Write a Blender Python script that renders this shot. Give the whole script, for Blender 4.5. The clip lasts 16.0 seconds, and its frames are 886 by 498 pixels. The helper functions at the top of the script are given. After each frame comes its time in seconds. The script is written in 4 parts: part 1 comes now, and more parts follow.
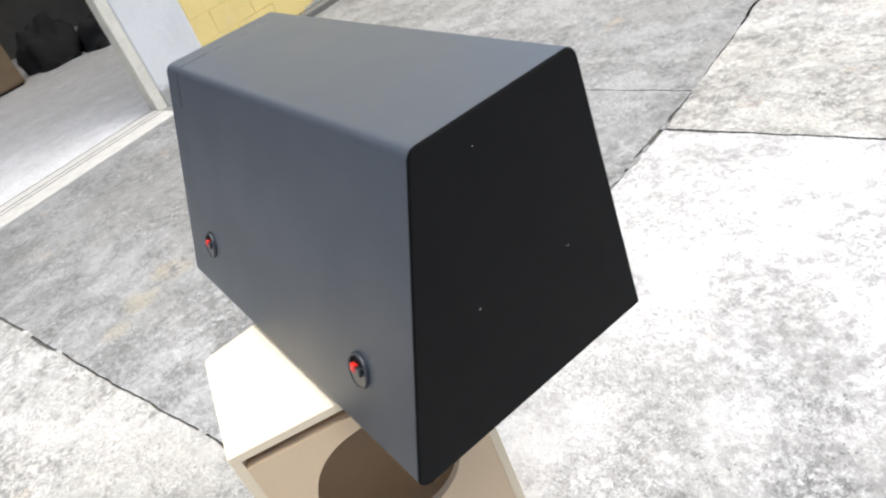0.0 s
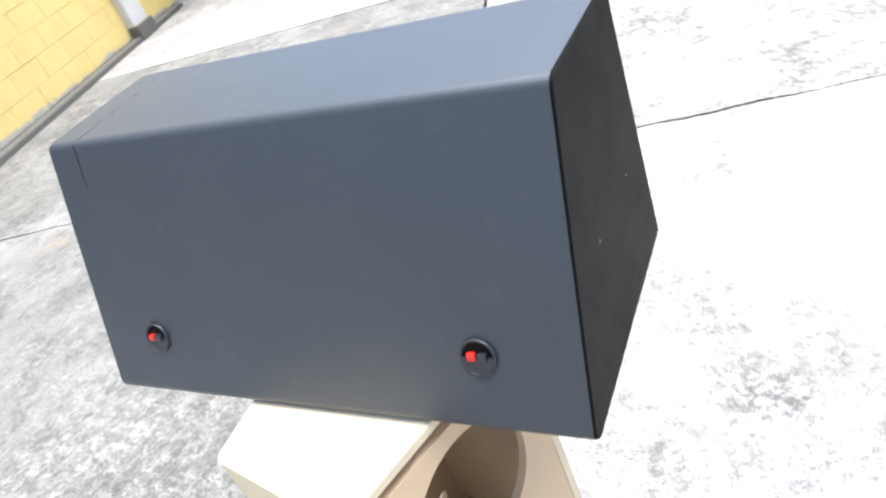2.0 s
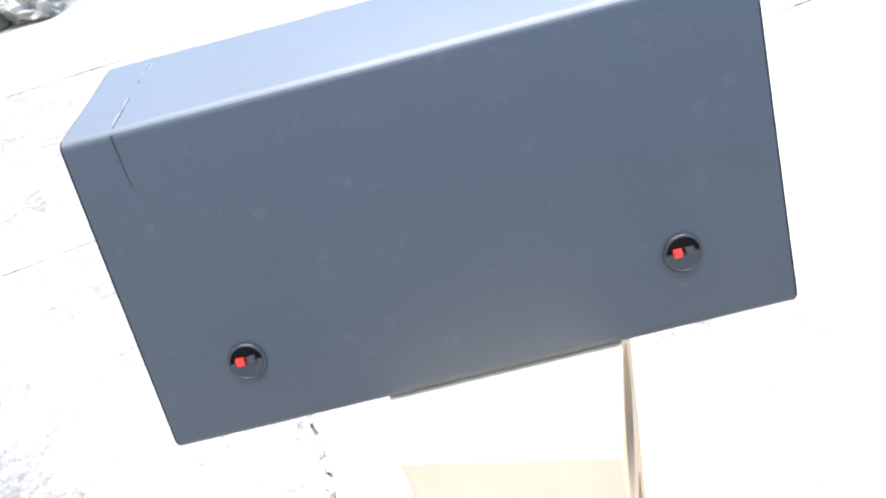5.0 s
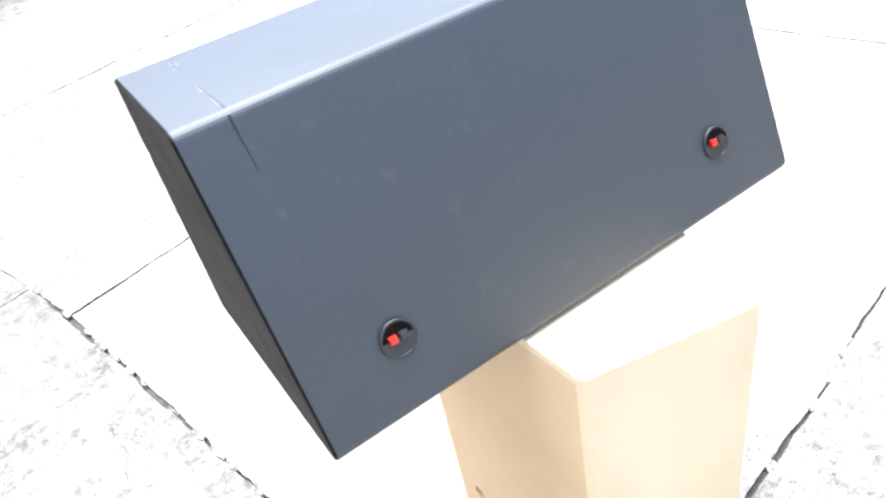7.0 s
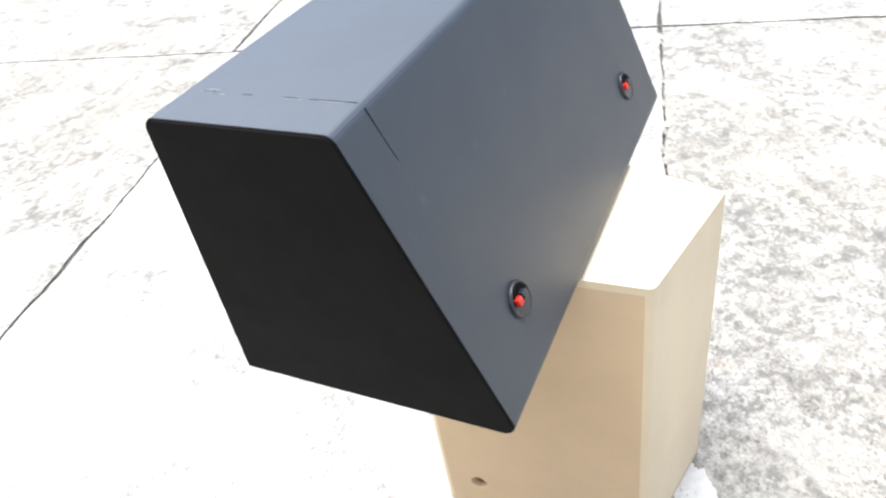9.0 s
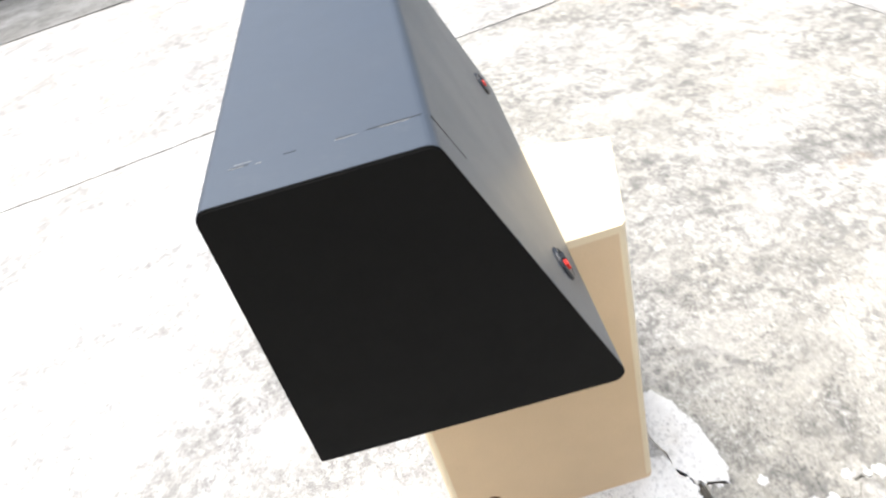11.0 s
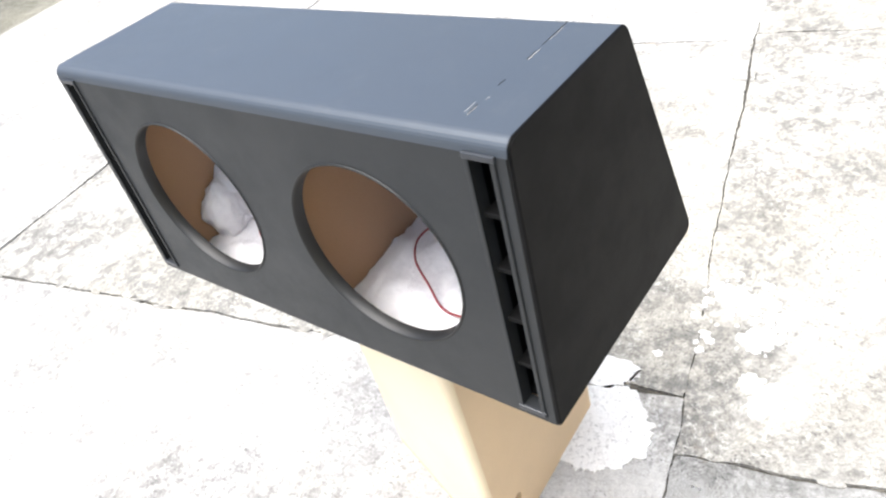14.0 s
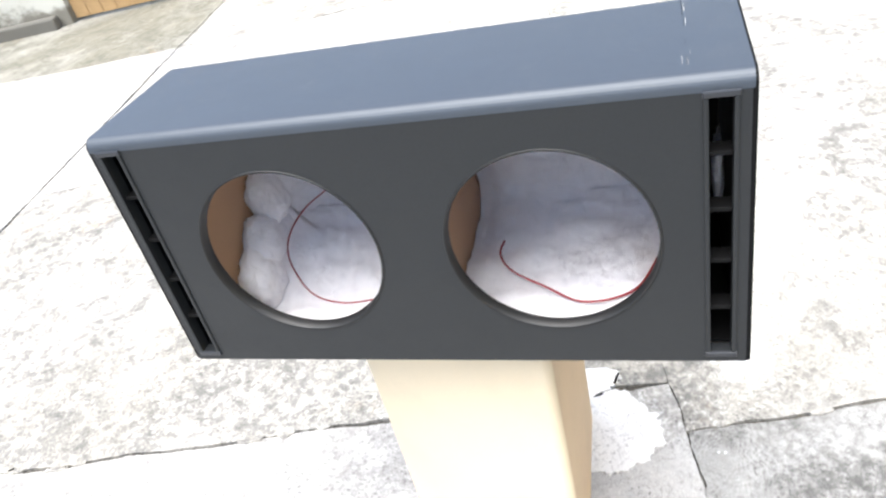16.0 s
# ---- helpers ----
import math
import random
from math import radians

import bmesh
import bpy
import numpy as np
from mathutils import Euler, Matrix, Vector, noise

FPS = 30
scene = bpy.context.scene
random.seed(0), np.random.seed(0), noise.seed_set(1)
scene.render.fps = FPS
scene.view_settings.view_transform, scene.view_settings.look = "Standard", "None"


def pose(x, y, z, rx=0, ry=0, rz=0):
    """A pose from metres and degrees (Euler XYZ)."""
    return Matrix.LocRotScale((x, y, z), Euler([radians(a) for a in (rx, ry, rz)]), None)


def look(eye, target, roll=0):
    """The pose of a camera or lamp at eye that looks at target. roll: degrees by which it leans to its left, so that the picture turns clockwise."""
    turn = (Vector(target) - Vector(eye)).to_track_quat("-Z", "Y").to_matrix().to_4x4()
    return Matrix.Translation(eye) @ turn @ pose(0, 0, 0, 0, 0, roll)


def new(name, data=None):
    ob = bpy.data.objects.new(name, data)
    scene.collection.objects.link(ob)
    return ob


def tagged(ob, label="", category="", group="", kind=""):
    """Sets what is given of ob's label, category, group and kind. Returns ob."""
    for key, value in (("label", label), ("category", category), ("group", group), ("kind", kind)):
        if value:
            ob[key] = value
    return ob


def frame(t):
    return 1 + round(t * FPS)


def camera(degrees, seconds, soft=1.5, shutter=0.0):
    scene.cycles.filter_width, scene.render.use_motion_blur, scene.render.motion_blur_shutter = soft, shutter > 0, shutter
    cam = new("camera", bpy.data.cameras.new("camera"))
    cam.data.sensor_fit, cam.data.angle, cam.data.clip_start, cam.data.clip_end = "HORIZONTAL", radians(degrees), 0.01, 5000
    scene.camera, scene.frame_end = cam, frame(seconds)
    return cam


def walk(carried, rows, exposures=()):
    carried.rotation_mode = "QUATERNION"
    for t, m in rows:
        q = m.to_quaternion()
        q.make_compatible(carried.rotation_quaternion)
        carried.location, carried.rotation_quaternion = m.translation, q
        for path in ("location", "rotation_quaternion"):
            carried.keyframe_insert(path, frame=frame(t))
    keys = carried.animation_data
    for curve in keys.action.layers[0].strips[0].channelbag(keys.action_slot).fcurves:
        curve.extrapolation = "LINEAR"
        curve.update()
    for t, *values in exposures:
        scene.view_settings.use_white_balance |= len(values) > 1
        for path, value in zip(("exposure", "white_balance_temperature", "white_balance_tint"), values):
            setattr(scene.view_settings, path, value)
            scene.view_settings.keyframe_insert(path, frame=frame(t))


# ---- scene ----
cam = camera(62.7, 16.0, soft=2.2, shutter=0.4)
PATH = [
    (0, (1.551, -0.155, 1.517), (0.03, 0.565, 0.437), -21.8),
    (0.5, (1.472, -0.264, 1.506), (0.034, 0.601, 0.417), -22.4),
    (1, (1.374, -0.367, 1.514), (0.067, 0.726, 0.466), -22.1),
    (1.5, (1.276, -0.441, 1.518), (0.1, 0.808, 0.492), -20.0),
    (2, (1.185, -0.532, 1.514), (0.197, 0.812, 0.411), -23.0),
    (2.5, (1.119, -0.588, 1.504), (0.28, 0.836, 0.379), -21.7),
    (3, (1.025, -0.588, 1.509), (0.225, 0.894, 0.429), -21.5),
    (3.5, (0.929, -0.585, 1.525), (0.259, 0.95, 0.431), -19.8),
    (4, (0.795, -0.639, 1.52), (0.335, 0.936, 0.377), -19.1),
    (4.5, (0.628, -0.709, 1.527), (0.422, 0.878, 0.327), -18.2),
    (4.7, (0.573, -0.725, 1.531), (0.398, 0.872, 0.34), -17.3),
    (6.8, (-0.045, -0.634, 1.526), (0.654, 0.805, 0.324), -12.3),
    (7, (-0.105, -0.631, 1.515), (0.623, 0.795, 0.316), -12.8),
    (7.5, (-0.207, -0.588, 1.51), (0.677, 0.79, 0.361), -12.0),
    (8, (-0.326, -0.493, 1.519), (0.665, 0.798, 0.357), -14.2),
    (8.5, (-0.419, -0.391, 1.525), (0.804, 0.684, 0.364), -11.3),
    (8.7, (-0.469, -0.338, 1.53), (0.819, 0.617, 0.335), -11.0),
    (10.8, (-0.632, 0.106, 1.551), (0.957, 0.286, 0.349), -15.7),
    (11, (-0.646, 0.157, 1.551), (0.941, 0.218, 0.336), -17.2),
    (11.5, (-0.676, 0.266, 1.548), (0.872, 0.067, 0.298), -18.0),
    (12, (-0.639, 0.369, 1.538), (0.868, -0.057, 0.294), -17.0),
    (12.5, (-0.558, 0.522, 1.535), (0.865, -0.075, 0.262), -18.8),
    (13, (-0.483, 0.624, 1.539), (0.861, -0.167, 0.287), -16.1),
    (13.5, (-0.419, 0.772, 1.548), (0.8, -0.202, 0.297), -16.8),
    (14, (-0.373, 0.891, 1.546), (0.777, -0.201, 0.327), -16.9),
    (14.5, (-0.291, 0.975, 1.544), (0.807, -0.213, 0.368), -17.3),
    (15, (-0.148, 1.058, 1.558), (0.832, -0.24, 0.395), -17.5),
    (15.5, (-0.029, 1.118, 1.537), (0.739, -0.356, 0.425), -13.9),
    (16, (0.096, 1.204, 1.549), (0.696, -0.331, 0.415), -15.0),
]
walk(cam, [(t, look(eye, target, roll)) for t, eye, target, roll in PATH],
     exposures=[(t, stops, kelvin, 10) for t, stops, kelvin in (
         (0.0, 1.06, 7000), (0.5, 1.18, 7050), (1.0, 1.28, 6950), (2.0, 1.53, 6850), (3.0, 1.65, 6850), (4.0, 1.92, 6600), (4.7, 2.07, 6600), (6.8, 2.1, 6900), (7.0, 2.0, 6950), (7.5, 1.85, 6950), (8.0, 1.6, 6950),
         (8.7, 1.5, 7000), (10.8, 1.35, 7250), (12.0, 1.35, 7250), (13.0, 1.33, 7250), (14.0, 1.5, 7150), (16.0, 1.57, 7050))])

# ---- light ----
world = bpy.data.worlds.new("sky")
scene.world = world
world.use_nodes = True
wn = world.node_tree.nodes
sky = wn.new("ShaderNodeTexSky")
sky.sky_type = 'NISHITA'
sky.sun_disc = False
sky.sun_elevation = radians(72)
sky.sun_rotation = radians(18)
sky.air_density, sky.dust_density, sky.ozone_density = 1.0, 1.0, 1.0
wn["Background"].inputs["Strength"].default_value = 0.12
world.node_tree.links.new(sky.outputs["Color"], wn["Background"].inputs["Color"])

sun_data = bpy.data.lights.new("sun", 'SUN')
sun_data.energy, sun_data.angle, sun_data.color = 3.5, radians(60), (0.94, 0.96, 1.0)
sun = new("sun", sun_data)
sun.matrix_world = look((30 * math.cos(radians(72)) * math.sin(radians(18)), 30 * math.cos(radians(72)) * math.cos(radians(18)), 30 * math.sin(radians(72))), (0, 0, 0))

# ---- materials ----


class Shader:
    """A principled material with short ways to wire textures into it."""

    def __init__(self, name, base=(0.5, 0.5, 0.5), rough=0.6, metal=0.0, spec=0.5):
        self.mat = bpy.data.materials.new(name)
        self.mat.use_nodes = True
        self.n, self.l = self.mat.node_tree.nodes, self.mat.node_tree.links
        self.p = self.n["Principled BSDF"]
        self.p.inputs["Base Color"].default_value = (*base, 1)
        self.p.inputs["Roughness"].default_value = rough
        self.p.inputs["Metallic"].default_value = metal
        self.p.inputs["Specular IOR Level"].default_value = spec
        self.where = self.n.new("ShaderNodeTexCoord").outputs["Object"]

    def scaled(self, sx, sy, sz):
        m = self.n.new("ShaderNodeMapping")
        m.inputs["Scale"].default_value = (sx, sy, sz)
        self.l.new(self.where, m.inputs["Vector"])
        return m.outputs["Vector"]

    def noise(self, scale, detail=4, rough=0.55, at=None, warp=0.0):
        t = self.n.new("ShaderNodeTexNoise")
        t.inputs["Scale"].default_value, t.inputs["Detail"].default_value = scale, detail
        t.inputs["Roughness"].default_value, t.inputs["Distortion"].default_value = rough, warp
        self.l.new(at or self.where, t.inputs["Vector"])
        return t.outputs["Fac"]

    def cells(self, scale, feature='F1'):
        t = self.n.new("ShaderNodeTexVoronoi")
        t.feature = feature
        t.inputs["Scale"].default_value = scale
        self.l.new(self.where, t.inputs["Vector"])
        return t.outputs["Distance"]

    def ramp(self, fac, lo, hi, a=0.0, b=1.0):
        r = self.n.new("ShaderNodeMapRange")
        r.interpolation_type = 'SMOOTHSTEP'
        for key, v in (("From Min", lo), ("From Max", hi), ("To Min", a), ("To Max", b)):
            r.inputs[key].default_value = v
        self.l.new(fac, r.inputs["Value"])
        return r.outputs["Result"]

    def math(self, op, a, b):
        m = self.n.new("ShaderNodeMath")
        m.operation = op
        for i, v in enumerate((a, b)):
            if isinstance(v, (int, float)):
                m.inputs[i].default_value = v
            else:
                self.l.new(v, m.inputs[i])
        return m.outputs[0]

    def mix(self, fac, a, b, blend='MIX'):
        m = self.n.new("ShaderNodeMix")
        m.data_type, m.blend_type = 'RGBA', blend
        for key, v in ((0, fac), (6, a), (7, b)):
            if isinstance(v, (int, float)):
                m.inputs[key].default_value = v
            elif isinstance(v, tuple):
                m.inputs[key].default_value = (*v, 1)
            else:
                self.l.new(v, m.inputs[key])
        return m.outputs[2]

    def blob(self, x, y, radius, rough=0.25):
        """1 inside an uneven round spot on the ground, 0 outside."""
        d = self.n.new("ShaderNodeVectorMath")
        d.operation = 'DISTANCE'
        flat = self.scaled(1, 1, 0)
        self.l.new(flat, d.inputs[0])
        d.inputs[1].default_value = (x, y, 0)
        bent = self.math('ADD', d.outputs["Value"], self.math('MULTIPLY', self.math('SUBTRACT', self.noise(7, 5), 0.5), radius * 2.2))
        return self.ramp(bent, radius * (1 - rough), radius * (1 + rough), 1.0, 0.0)

    def color(self, c):
        self.l.new(c, self.p.inputs["Base Color"])

    def rough(self, r):
        self.l.new(r, self.p.inputs["Roughness"])

    def bump(self, height, strength, distance):
        b = self.n.new("ShaderNodeBump")
        b.inputs["Strength"].default_value, b.inputs["Distance"].default_value = strength, distance
        self.l.new(height, b.inputs["Height"])
        old = self.p.inputs["Normal"].links
        if old:
            self.l.new(old[0].from_socket, b.inputs["Normal"])
        self.l.new(b.outputs["Normal"], self.p.inputs["Normal"])


def concrete(name, light, dark, tan, stain=0.5, spots=(), pale=(), brown=()):
    s = Shader(name, rough=0.9, spec=0.3)
    big = s.ramp(s.noise(0.8, 5, 0.6, warp=0.4), 0.36, 0.64)
    cloud = s.ramp(s.noise(1.6, 5, 0.6, warp=0.6), 0.36, 0.56)
    mid = s.ramp(s.noise(4.2, 12, 0.74, warp=0.5), 0.44, 0.62)
    fine = s.ramp(s.noise(55, 6, 0.75), 0.40, 0.60)
    grit = s.ramp(s.noise(190, 3, 0.75), 0.42, 0.60)
    c = s.mix(big, light, tan)
    c = s.mix(s.math('MULTIPLY', s.ramp(s.noise(11, 8, 0.7), 0.40, 0.66), 0.30), c, s.mix(0.5, c, dark))
    soot = s.math('MULTIPLY', mid, s.ramp(cloud, 0, 1, 0.12, 1.0))
    soot = s.math('MULTIPLY', soot, s.ramp(fine, 0, 1, 0.35, 1.0))
    soot = s.math('MULTIPLY', soot, s.ramp(grit, 0, 1, 0.55, 1.0))
    c = s.mix(s.math('MULTIPLY', soot, stain), c, dark)
    for x, y, r, amount in spots:
        c = s.mix(s.math('MULTIPLY', s.math('MULTIPLY', s.blob(x, y, r, 0.8), s.ramp(s.noise(27, 12, 0.82), 0.45, 0.56, 0.15, 1.0)), amount), c, dark)
    for x, y, r, amount in brown:
        c = s.mix(s.math('MULTIPLY', s.blob(x, y, r, 0.35), amount), c, (0.30, 0.255, 0.17))
    c = s.mix(s.math('MULTIPLY', s.ramp(s.noise(75, 7, 0.8), 0.50, 0.60), s.ramp(s.noise(3.3, 6, 0.65), 0.36, 0.60, 0.10, 0.65)), c, dark)
    chalk = s.math('MULTIPLY', s.ramp(s.noise(2.7, 9, 0.72), 0.52, 0.68), 0.7)
    for x, y, r, amount in pale:
        chalk = s.math('MAXIMUM', chalk, s.math('MULTIPLY', s.blob(x, y, r, 0.9), amount))
    chalk = s.math('MULTIPLY', chalk, s.ramp(s.noise(34, 7, 0.78), 0.40, 0.56))
    chalk = s.math('MULTIPLY', chalk, s.ramp(s.noise(13, 9, 0.75), 0.40, 0.54))
    c = s.mix(chalk, c, tuple(min(0.84, v * 1.45) for v in light))
    speck = s.math('MULTIPLY', s.ramp(s.noise(95, 6, 0.8), 0.52, 0.59), s.ramp(s.noise(5.5, 8, 0.7), 0.40, 0.58, 0.08, 0.75))
    c = s.mix(s.math('MULTIPLY', speck, min(0.8, stain)), c, s.mix(0.35, dark, tan))
    c = s.mix(s.math('MULTIPLY', s.ramp(s.noise(210, 3, 0.8), 0.56, 0.62), 0.5), c, tuple(min(0.84, v * 1.45) for v in light))
    zone = s.ramp(s.noise(2.6, 10, 0.70, warp=0.5), 0.47, 0.60)
    c = s.mix(s.math('MULTIPLY', zone, 0.5), c, s.mix(0.10, tan, dark))
    mott = s.math('MULTIPLY', s.ramp(s.noise(24, 12, 0.84), 0.475, 0.535), s.ramp(zone, 0, 1, 0.12, 1.0))
    c = s.mix(s.math('MULTIPLY', mott, min(0.92, stain * 1.1)), c, s.mix(0.24, dark, light))
    grime = s.math('MULTIPLY', s.ramp(s.noise(15, 13, 0.84), 0.45, 0.56), s.ramp(s.noise(1.9, 8, 0.68, warp=0.6), 0.45, 0.60))
    c = s.mix(s.math('MULTIPLY', grime, 0.75 * stain), c, tuple(v * 1.3 for v in dark))
    chips = s.math('MULTIPLY', s.ramp(s.noise(40, 10, 0.82), 0.53, 0.58), s.ramp(s.noise(3.4, 7, 0.64), 0.44, 0.58))
    c = s.mix(s.math('MULTIPLY', chips, 0.4), c, tuple(min(0.7, v * 1.6) for v in light))
    pits = s.ramp(s.noise(120, 2, 0.5), 0.60, 0.68)
    pits = s.math('MULTIPLY', pits, s.ramp(s.noise(6, 5, 0.6), 0.42, 0.60))
    c = s.mix(s.math('MULTIPLY', pits, 0.75), c, dark)
    rust = s.ramp(s.noise(3.1, 6, 0.6), 0.62, 0.74)
    c = s.mix(s.math('MULTIPLY', rust, 0.30), c, (0.44, 0.30, 0.18))
    s.color(c)
    s.bump(s.noise(8, 8, 0.7), 0.4, 0.014)
    s.bump(s.noise(95, 5, 0.78), 0.5, 0.005)
    s.bump(s.math('MULTIPLY', pits, -1.0), 0.6, 0.004)
    return s.mat


def vinyl(name, base, ribs):
    s = Shader(name, base, 0.45, spec=0.5)
    w = s.n.new("ShaderNodeTexWave")
    w.bands_direction = ribs
    w.inputs["Scale"].default_value = 105
    w.inputs["Distortion"].default_value = 0.6
    s.l.new(s.where, w.inputs["Vector"])
    s.bump(w.outputs["Fac"], 0.15, 0.0008)
    s.bump(s.noise(700, 2), 0.25, 0.0006)
    s.bump(s.noise(14, 3), 0.06, 0.004)
    dust = s.ramp(s.noise(24, 6, 0.75), 0.55, 0.8)
    s.color(s.mix(s.math('MULTIPLY', dust, 0.10), base, (0.32, 0.31, 0.29)))
    s.rough(s.ramp(s.noise(6, 5, 0.6), 0.3, 0.7, 0.54, 0.64))
    s.p.inputs["Coat Weight"].default_value, s.p.inputs["Coat Roughness"].default_value = 0.65, 0.45
    s.p.inputs["Specular Tint"].default_value = (0.72, 0.86, 1.0, 1)
    s.l.new(s.p.inputs["Normal"].links[0].from_socket, s.p.inputs["Coat Normal"])
    return s.mat


def mdf(name, base, rough=0.75):
    s = Shader(name, base, rough, spec=0.3)
    dark = tuple(v * 0.72 for v in base)
    c = s.mix(s.ramp(s.noise(2.6, 4), 0.35, 0.65, 0.0, 0.35), base, dark)
    c = s.mix(s.math('MULTIPLY', s.ramp(s.noise(420, 3, 0.8), 0.4, 0.75), 0.3), c, dark)
    smear = s.ramp(s.noise(3.0, 5, 0.6, at=s.scaled(1, 1, 0.15)), 0.55, 0.75)
    c = s.mix(s.math('MULTIPLY', smear, 0.25), c, tuple(v * 1.15 for v in base))
    s.color(c)
    s.bump(s.noise(500, 2), 0.15, 0.0005)
    return s.mat


def plain(name, base, rough, metal=0.0, grain=60.0, amount=0.3, relief=0.0005):
    s = Shader(name, base, rough, metal)
    s.color(s.mix(s.math('MULTIPLY', s.ramp(s.noise(grain, 5, 0.65), 0.4, 0.7), amount), base, tuple(v * 0.5 for v in base)))
    s.bump(s.noise(grain * 4, 3), 0.2, relief)
    return s.mat


def painted_wall(name, paint, bare, grime, worn):
    s = Shader(name, paint, 0.8, spec=0.3)
    big = s.noise(1.3, 5, 0.65, warp=0.5)
    c = s.mix(s.ramp(s.noise(2.2, 5), 0.35, 0.7, 0.0, 0.45), paint, tuple(v * 0.8 for v in paint))
    c = s.mix(s.ramp(s.noise(9, 5, 0.6), 0.55, 0.75, 0.0, 0.35), c, tuple(min(1, v * 1.15 + 0.03) for v in paint))
    h = s.n.new("ShaderNodeSeparateXYZ")
    s.l.new(s.where, h.inputs[0])
    low = s.math('ADD', h.outputs["Z"], s.math('MULTIPLY', s.math('SUBTRACT', s.noise(2.6, 6, 0.7), 0.5), worn * 2.6))
    c = s.mix(s.ramp(low, worn * 0.55, worn, 1.0, 0.0), c, bare)
    c = s.mix(s.math('MULTIPLY', s.ramp(s.noise(4.5, 6, 0.7), 0.58, 0.72), 0.5), c, grime)
    s.color(c)
    s.bump(s.noise(30, 6, 0.7), 0.4, 0.008)
    s.bump(big, 0.2, 0.02)
    return s.mat


M_SLAB_LIGHT = concrete("pale_concrete", (0.45, 0.445, 0.435), (0.085, 0.083, 0.08), (0.42, 0.405, 0.375), 0.58,
                        [(0.80, 1.0, 0.13, 0.85), (0.62, 1.05, 0.08, 0.6), (1.02, 0.80, 0.09, 0.7), (1.30, 0.75, 0.10, 0.6), (1.27, 0.57, 0.09, 0.85), (1.12, 0.50, 0.08, 0.7), (0.73, 0.655, 0.012, 0.9),
                         (0.55, 0.80, 0.13, 0.65), (0.95, 0.72, 0.16, 0.85), (0.62, 0.60, 0.12, 0.65), (1.12, 1.0, 0.13, 0.65), (0.85, 0.50, 0.14, 0.7)],
                        [(0.35, 1.55, 0.45, 0.9), (1.0, 1.6, 0.5, 0.9), (1.8, 1.5, 0.6, 0.8)])
M_SLAB_GREY = concrete("grey_concrete", (0.29, 0.288, 0.279), (0.06, 0.059, 0.056), (0.23, 0.225, 0.21), 0.75, [],
                       [(-0.35, 1.0, 0.55, 0.75), (-0.25, 0.4, 0.35, 0.7), (-0.35, 0.05, 0.4, 0.9), (-0.9, 0.1, 0.45, 0.8)], [(-1.75, 0.07, 0.09, 0.6), (-1.64, -0.11, 0.09, 0.55), (-1.52, -0.28, 0.06, 0.45)])
M_SLAB_TAN = concrete("weathered_concrete", (0.44, 0.43, 0.405), (0.085, 0.083, 0.078), (0.38, 0.36, 0.315), 1.0, [],
                      [(0.12, -0.62, 0.09, 0.8), (0.01, -0.55, 0.08, 0.8), (-0.06, -0.30, 0.08, 0.8)])
M_SLAB_MOSS = concrete("mossy_concrete", (0.3, 0.295, 0.265), (0.07, 0.069, 0.055), (0.2, 0.19, 0.15), 0.95)
M_DIRT = concrete("joint_dirt", (0.11, 0.105, 0.095), (0.035, 0.034, 0.031), (0.10, 0.088, 0.07), 0.8)
M_MORTAR = concrete("white_mortar", (0.74, 0.735, 0.72), (0.35, 0.345, 0.34), (0.68, 0.67, 0.65), 0.2)
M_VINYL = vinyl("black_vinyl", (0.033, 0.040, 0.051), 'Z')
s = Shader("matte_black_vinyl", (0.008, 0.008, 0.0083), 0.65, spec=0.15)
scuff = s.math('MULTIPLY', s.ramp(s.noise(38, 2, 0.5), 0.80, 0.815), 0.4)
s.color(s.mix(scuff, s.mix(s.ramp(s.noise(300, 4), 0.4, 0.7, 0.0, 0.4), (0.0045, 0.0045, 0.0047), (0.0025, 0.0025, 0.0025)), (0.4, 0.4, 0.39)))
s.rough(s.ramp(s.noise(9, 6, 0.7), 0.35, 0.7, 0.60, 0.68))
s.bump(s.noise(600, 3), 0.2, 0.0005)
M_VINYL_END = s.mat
# front copy of the vinyl, its shade put in as a darker base
s = Shader("shaded_front_vinyl", (0.026, 0.026, 0.0275), 0.5, spec=0.4)
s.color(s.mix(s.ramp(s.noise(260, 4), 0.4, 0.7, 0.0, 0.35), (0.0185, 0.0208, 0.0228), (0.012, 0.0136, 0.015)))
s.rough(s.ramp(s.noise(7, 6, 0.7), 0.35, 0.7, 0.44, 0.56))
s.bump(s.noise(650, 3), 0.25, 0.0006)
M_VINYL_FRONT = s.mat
M_SEAM = plain("vinyl_seam", (0.009, 0.0095, 0.010), 0.5)
# pale colour of the end panel nicks and of the painted seam glints
M_NICK_GLINT = plain("bare_fibre_and_glint", (0.42, 0.41, 0.39), 0.8)
M_PLASTIC = plain("black_plastic", (0.030, 0.033, 0.039), 0.3)
M_RED = plain("red_plastic", (0.75, 0.03, 0.02), 0.35, amount=0.1)
M_STEEL = plain("steel", (0.6, 0.6, 0.62), 0.3, 1.0)
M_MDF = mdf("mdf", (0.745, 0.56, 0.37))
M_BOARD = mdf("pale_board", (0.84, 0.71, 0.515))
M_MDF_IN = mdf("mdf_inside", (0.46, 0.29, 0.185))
s = Shader("white_batting", (0.88, 0.87, 0.90), 0.95, spec=0.1)
s.color(s.mix(s.ramp(s.noise(9, 6, 0.7), 0.45, 0.72, 0.0, 0.25), (0.93, 0.92, 0.95), (0.62, 0.60, 0.65)))
s.bump(s.noise(28, 7, 0.75), 0.6, 0.02)
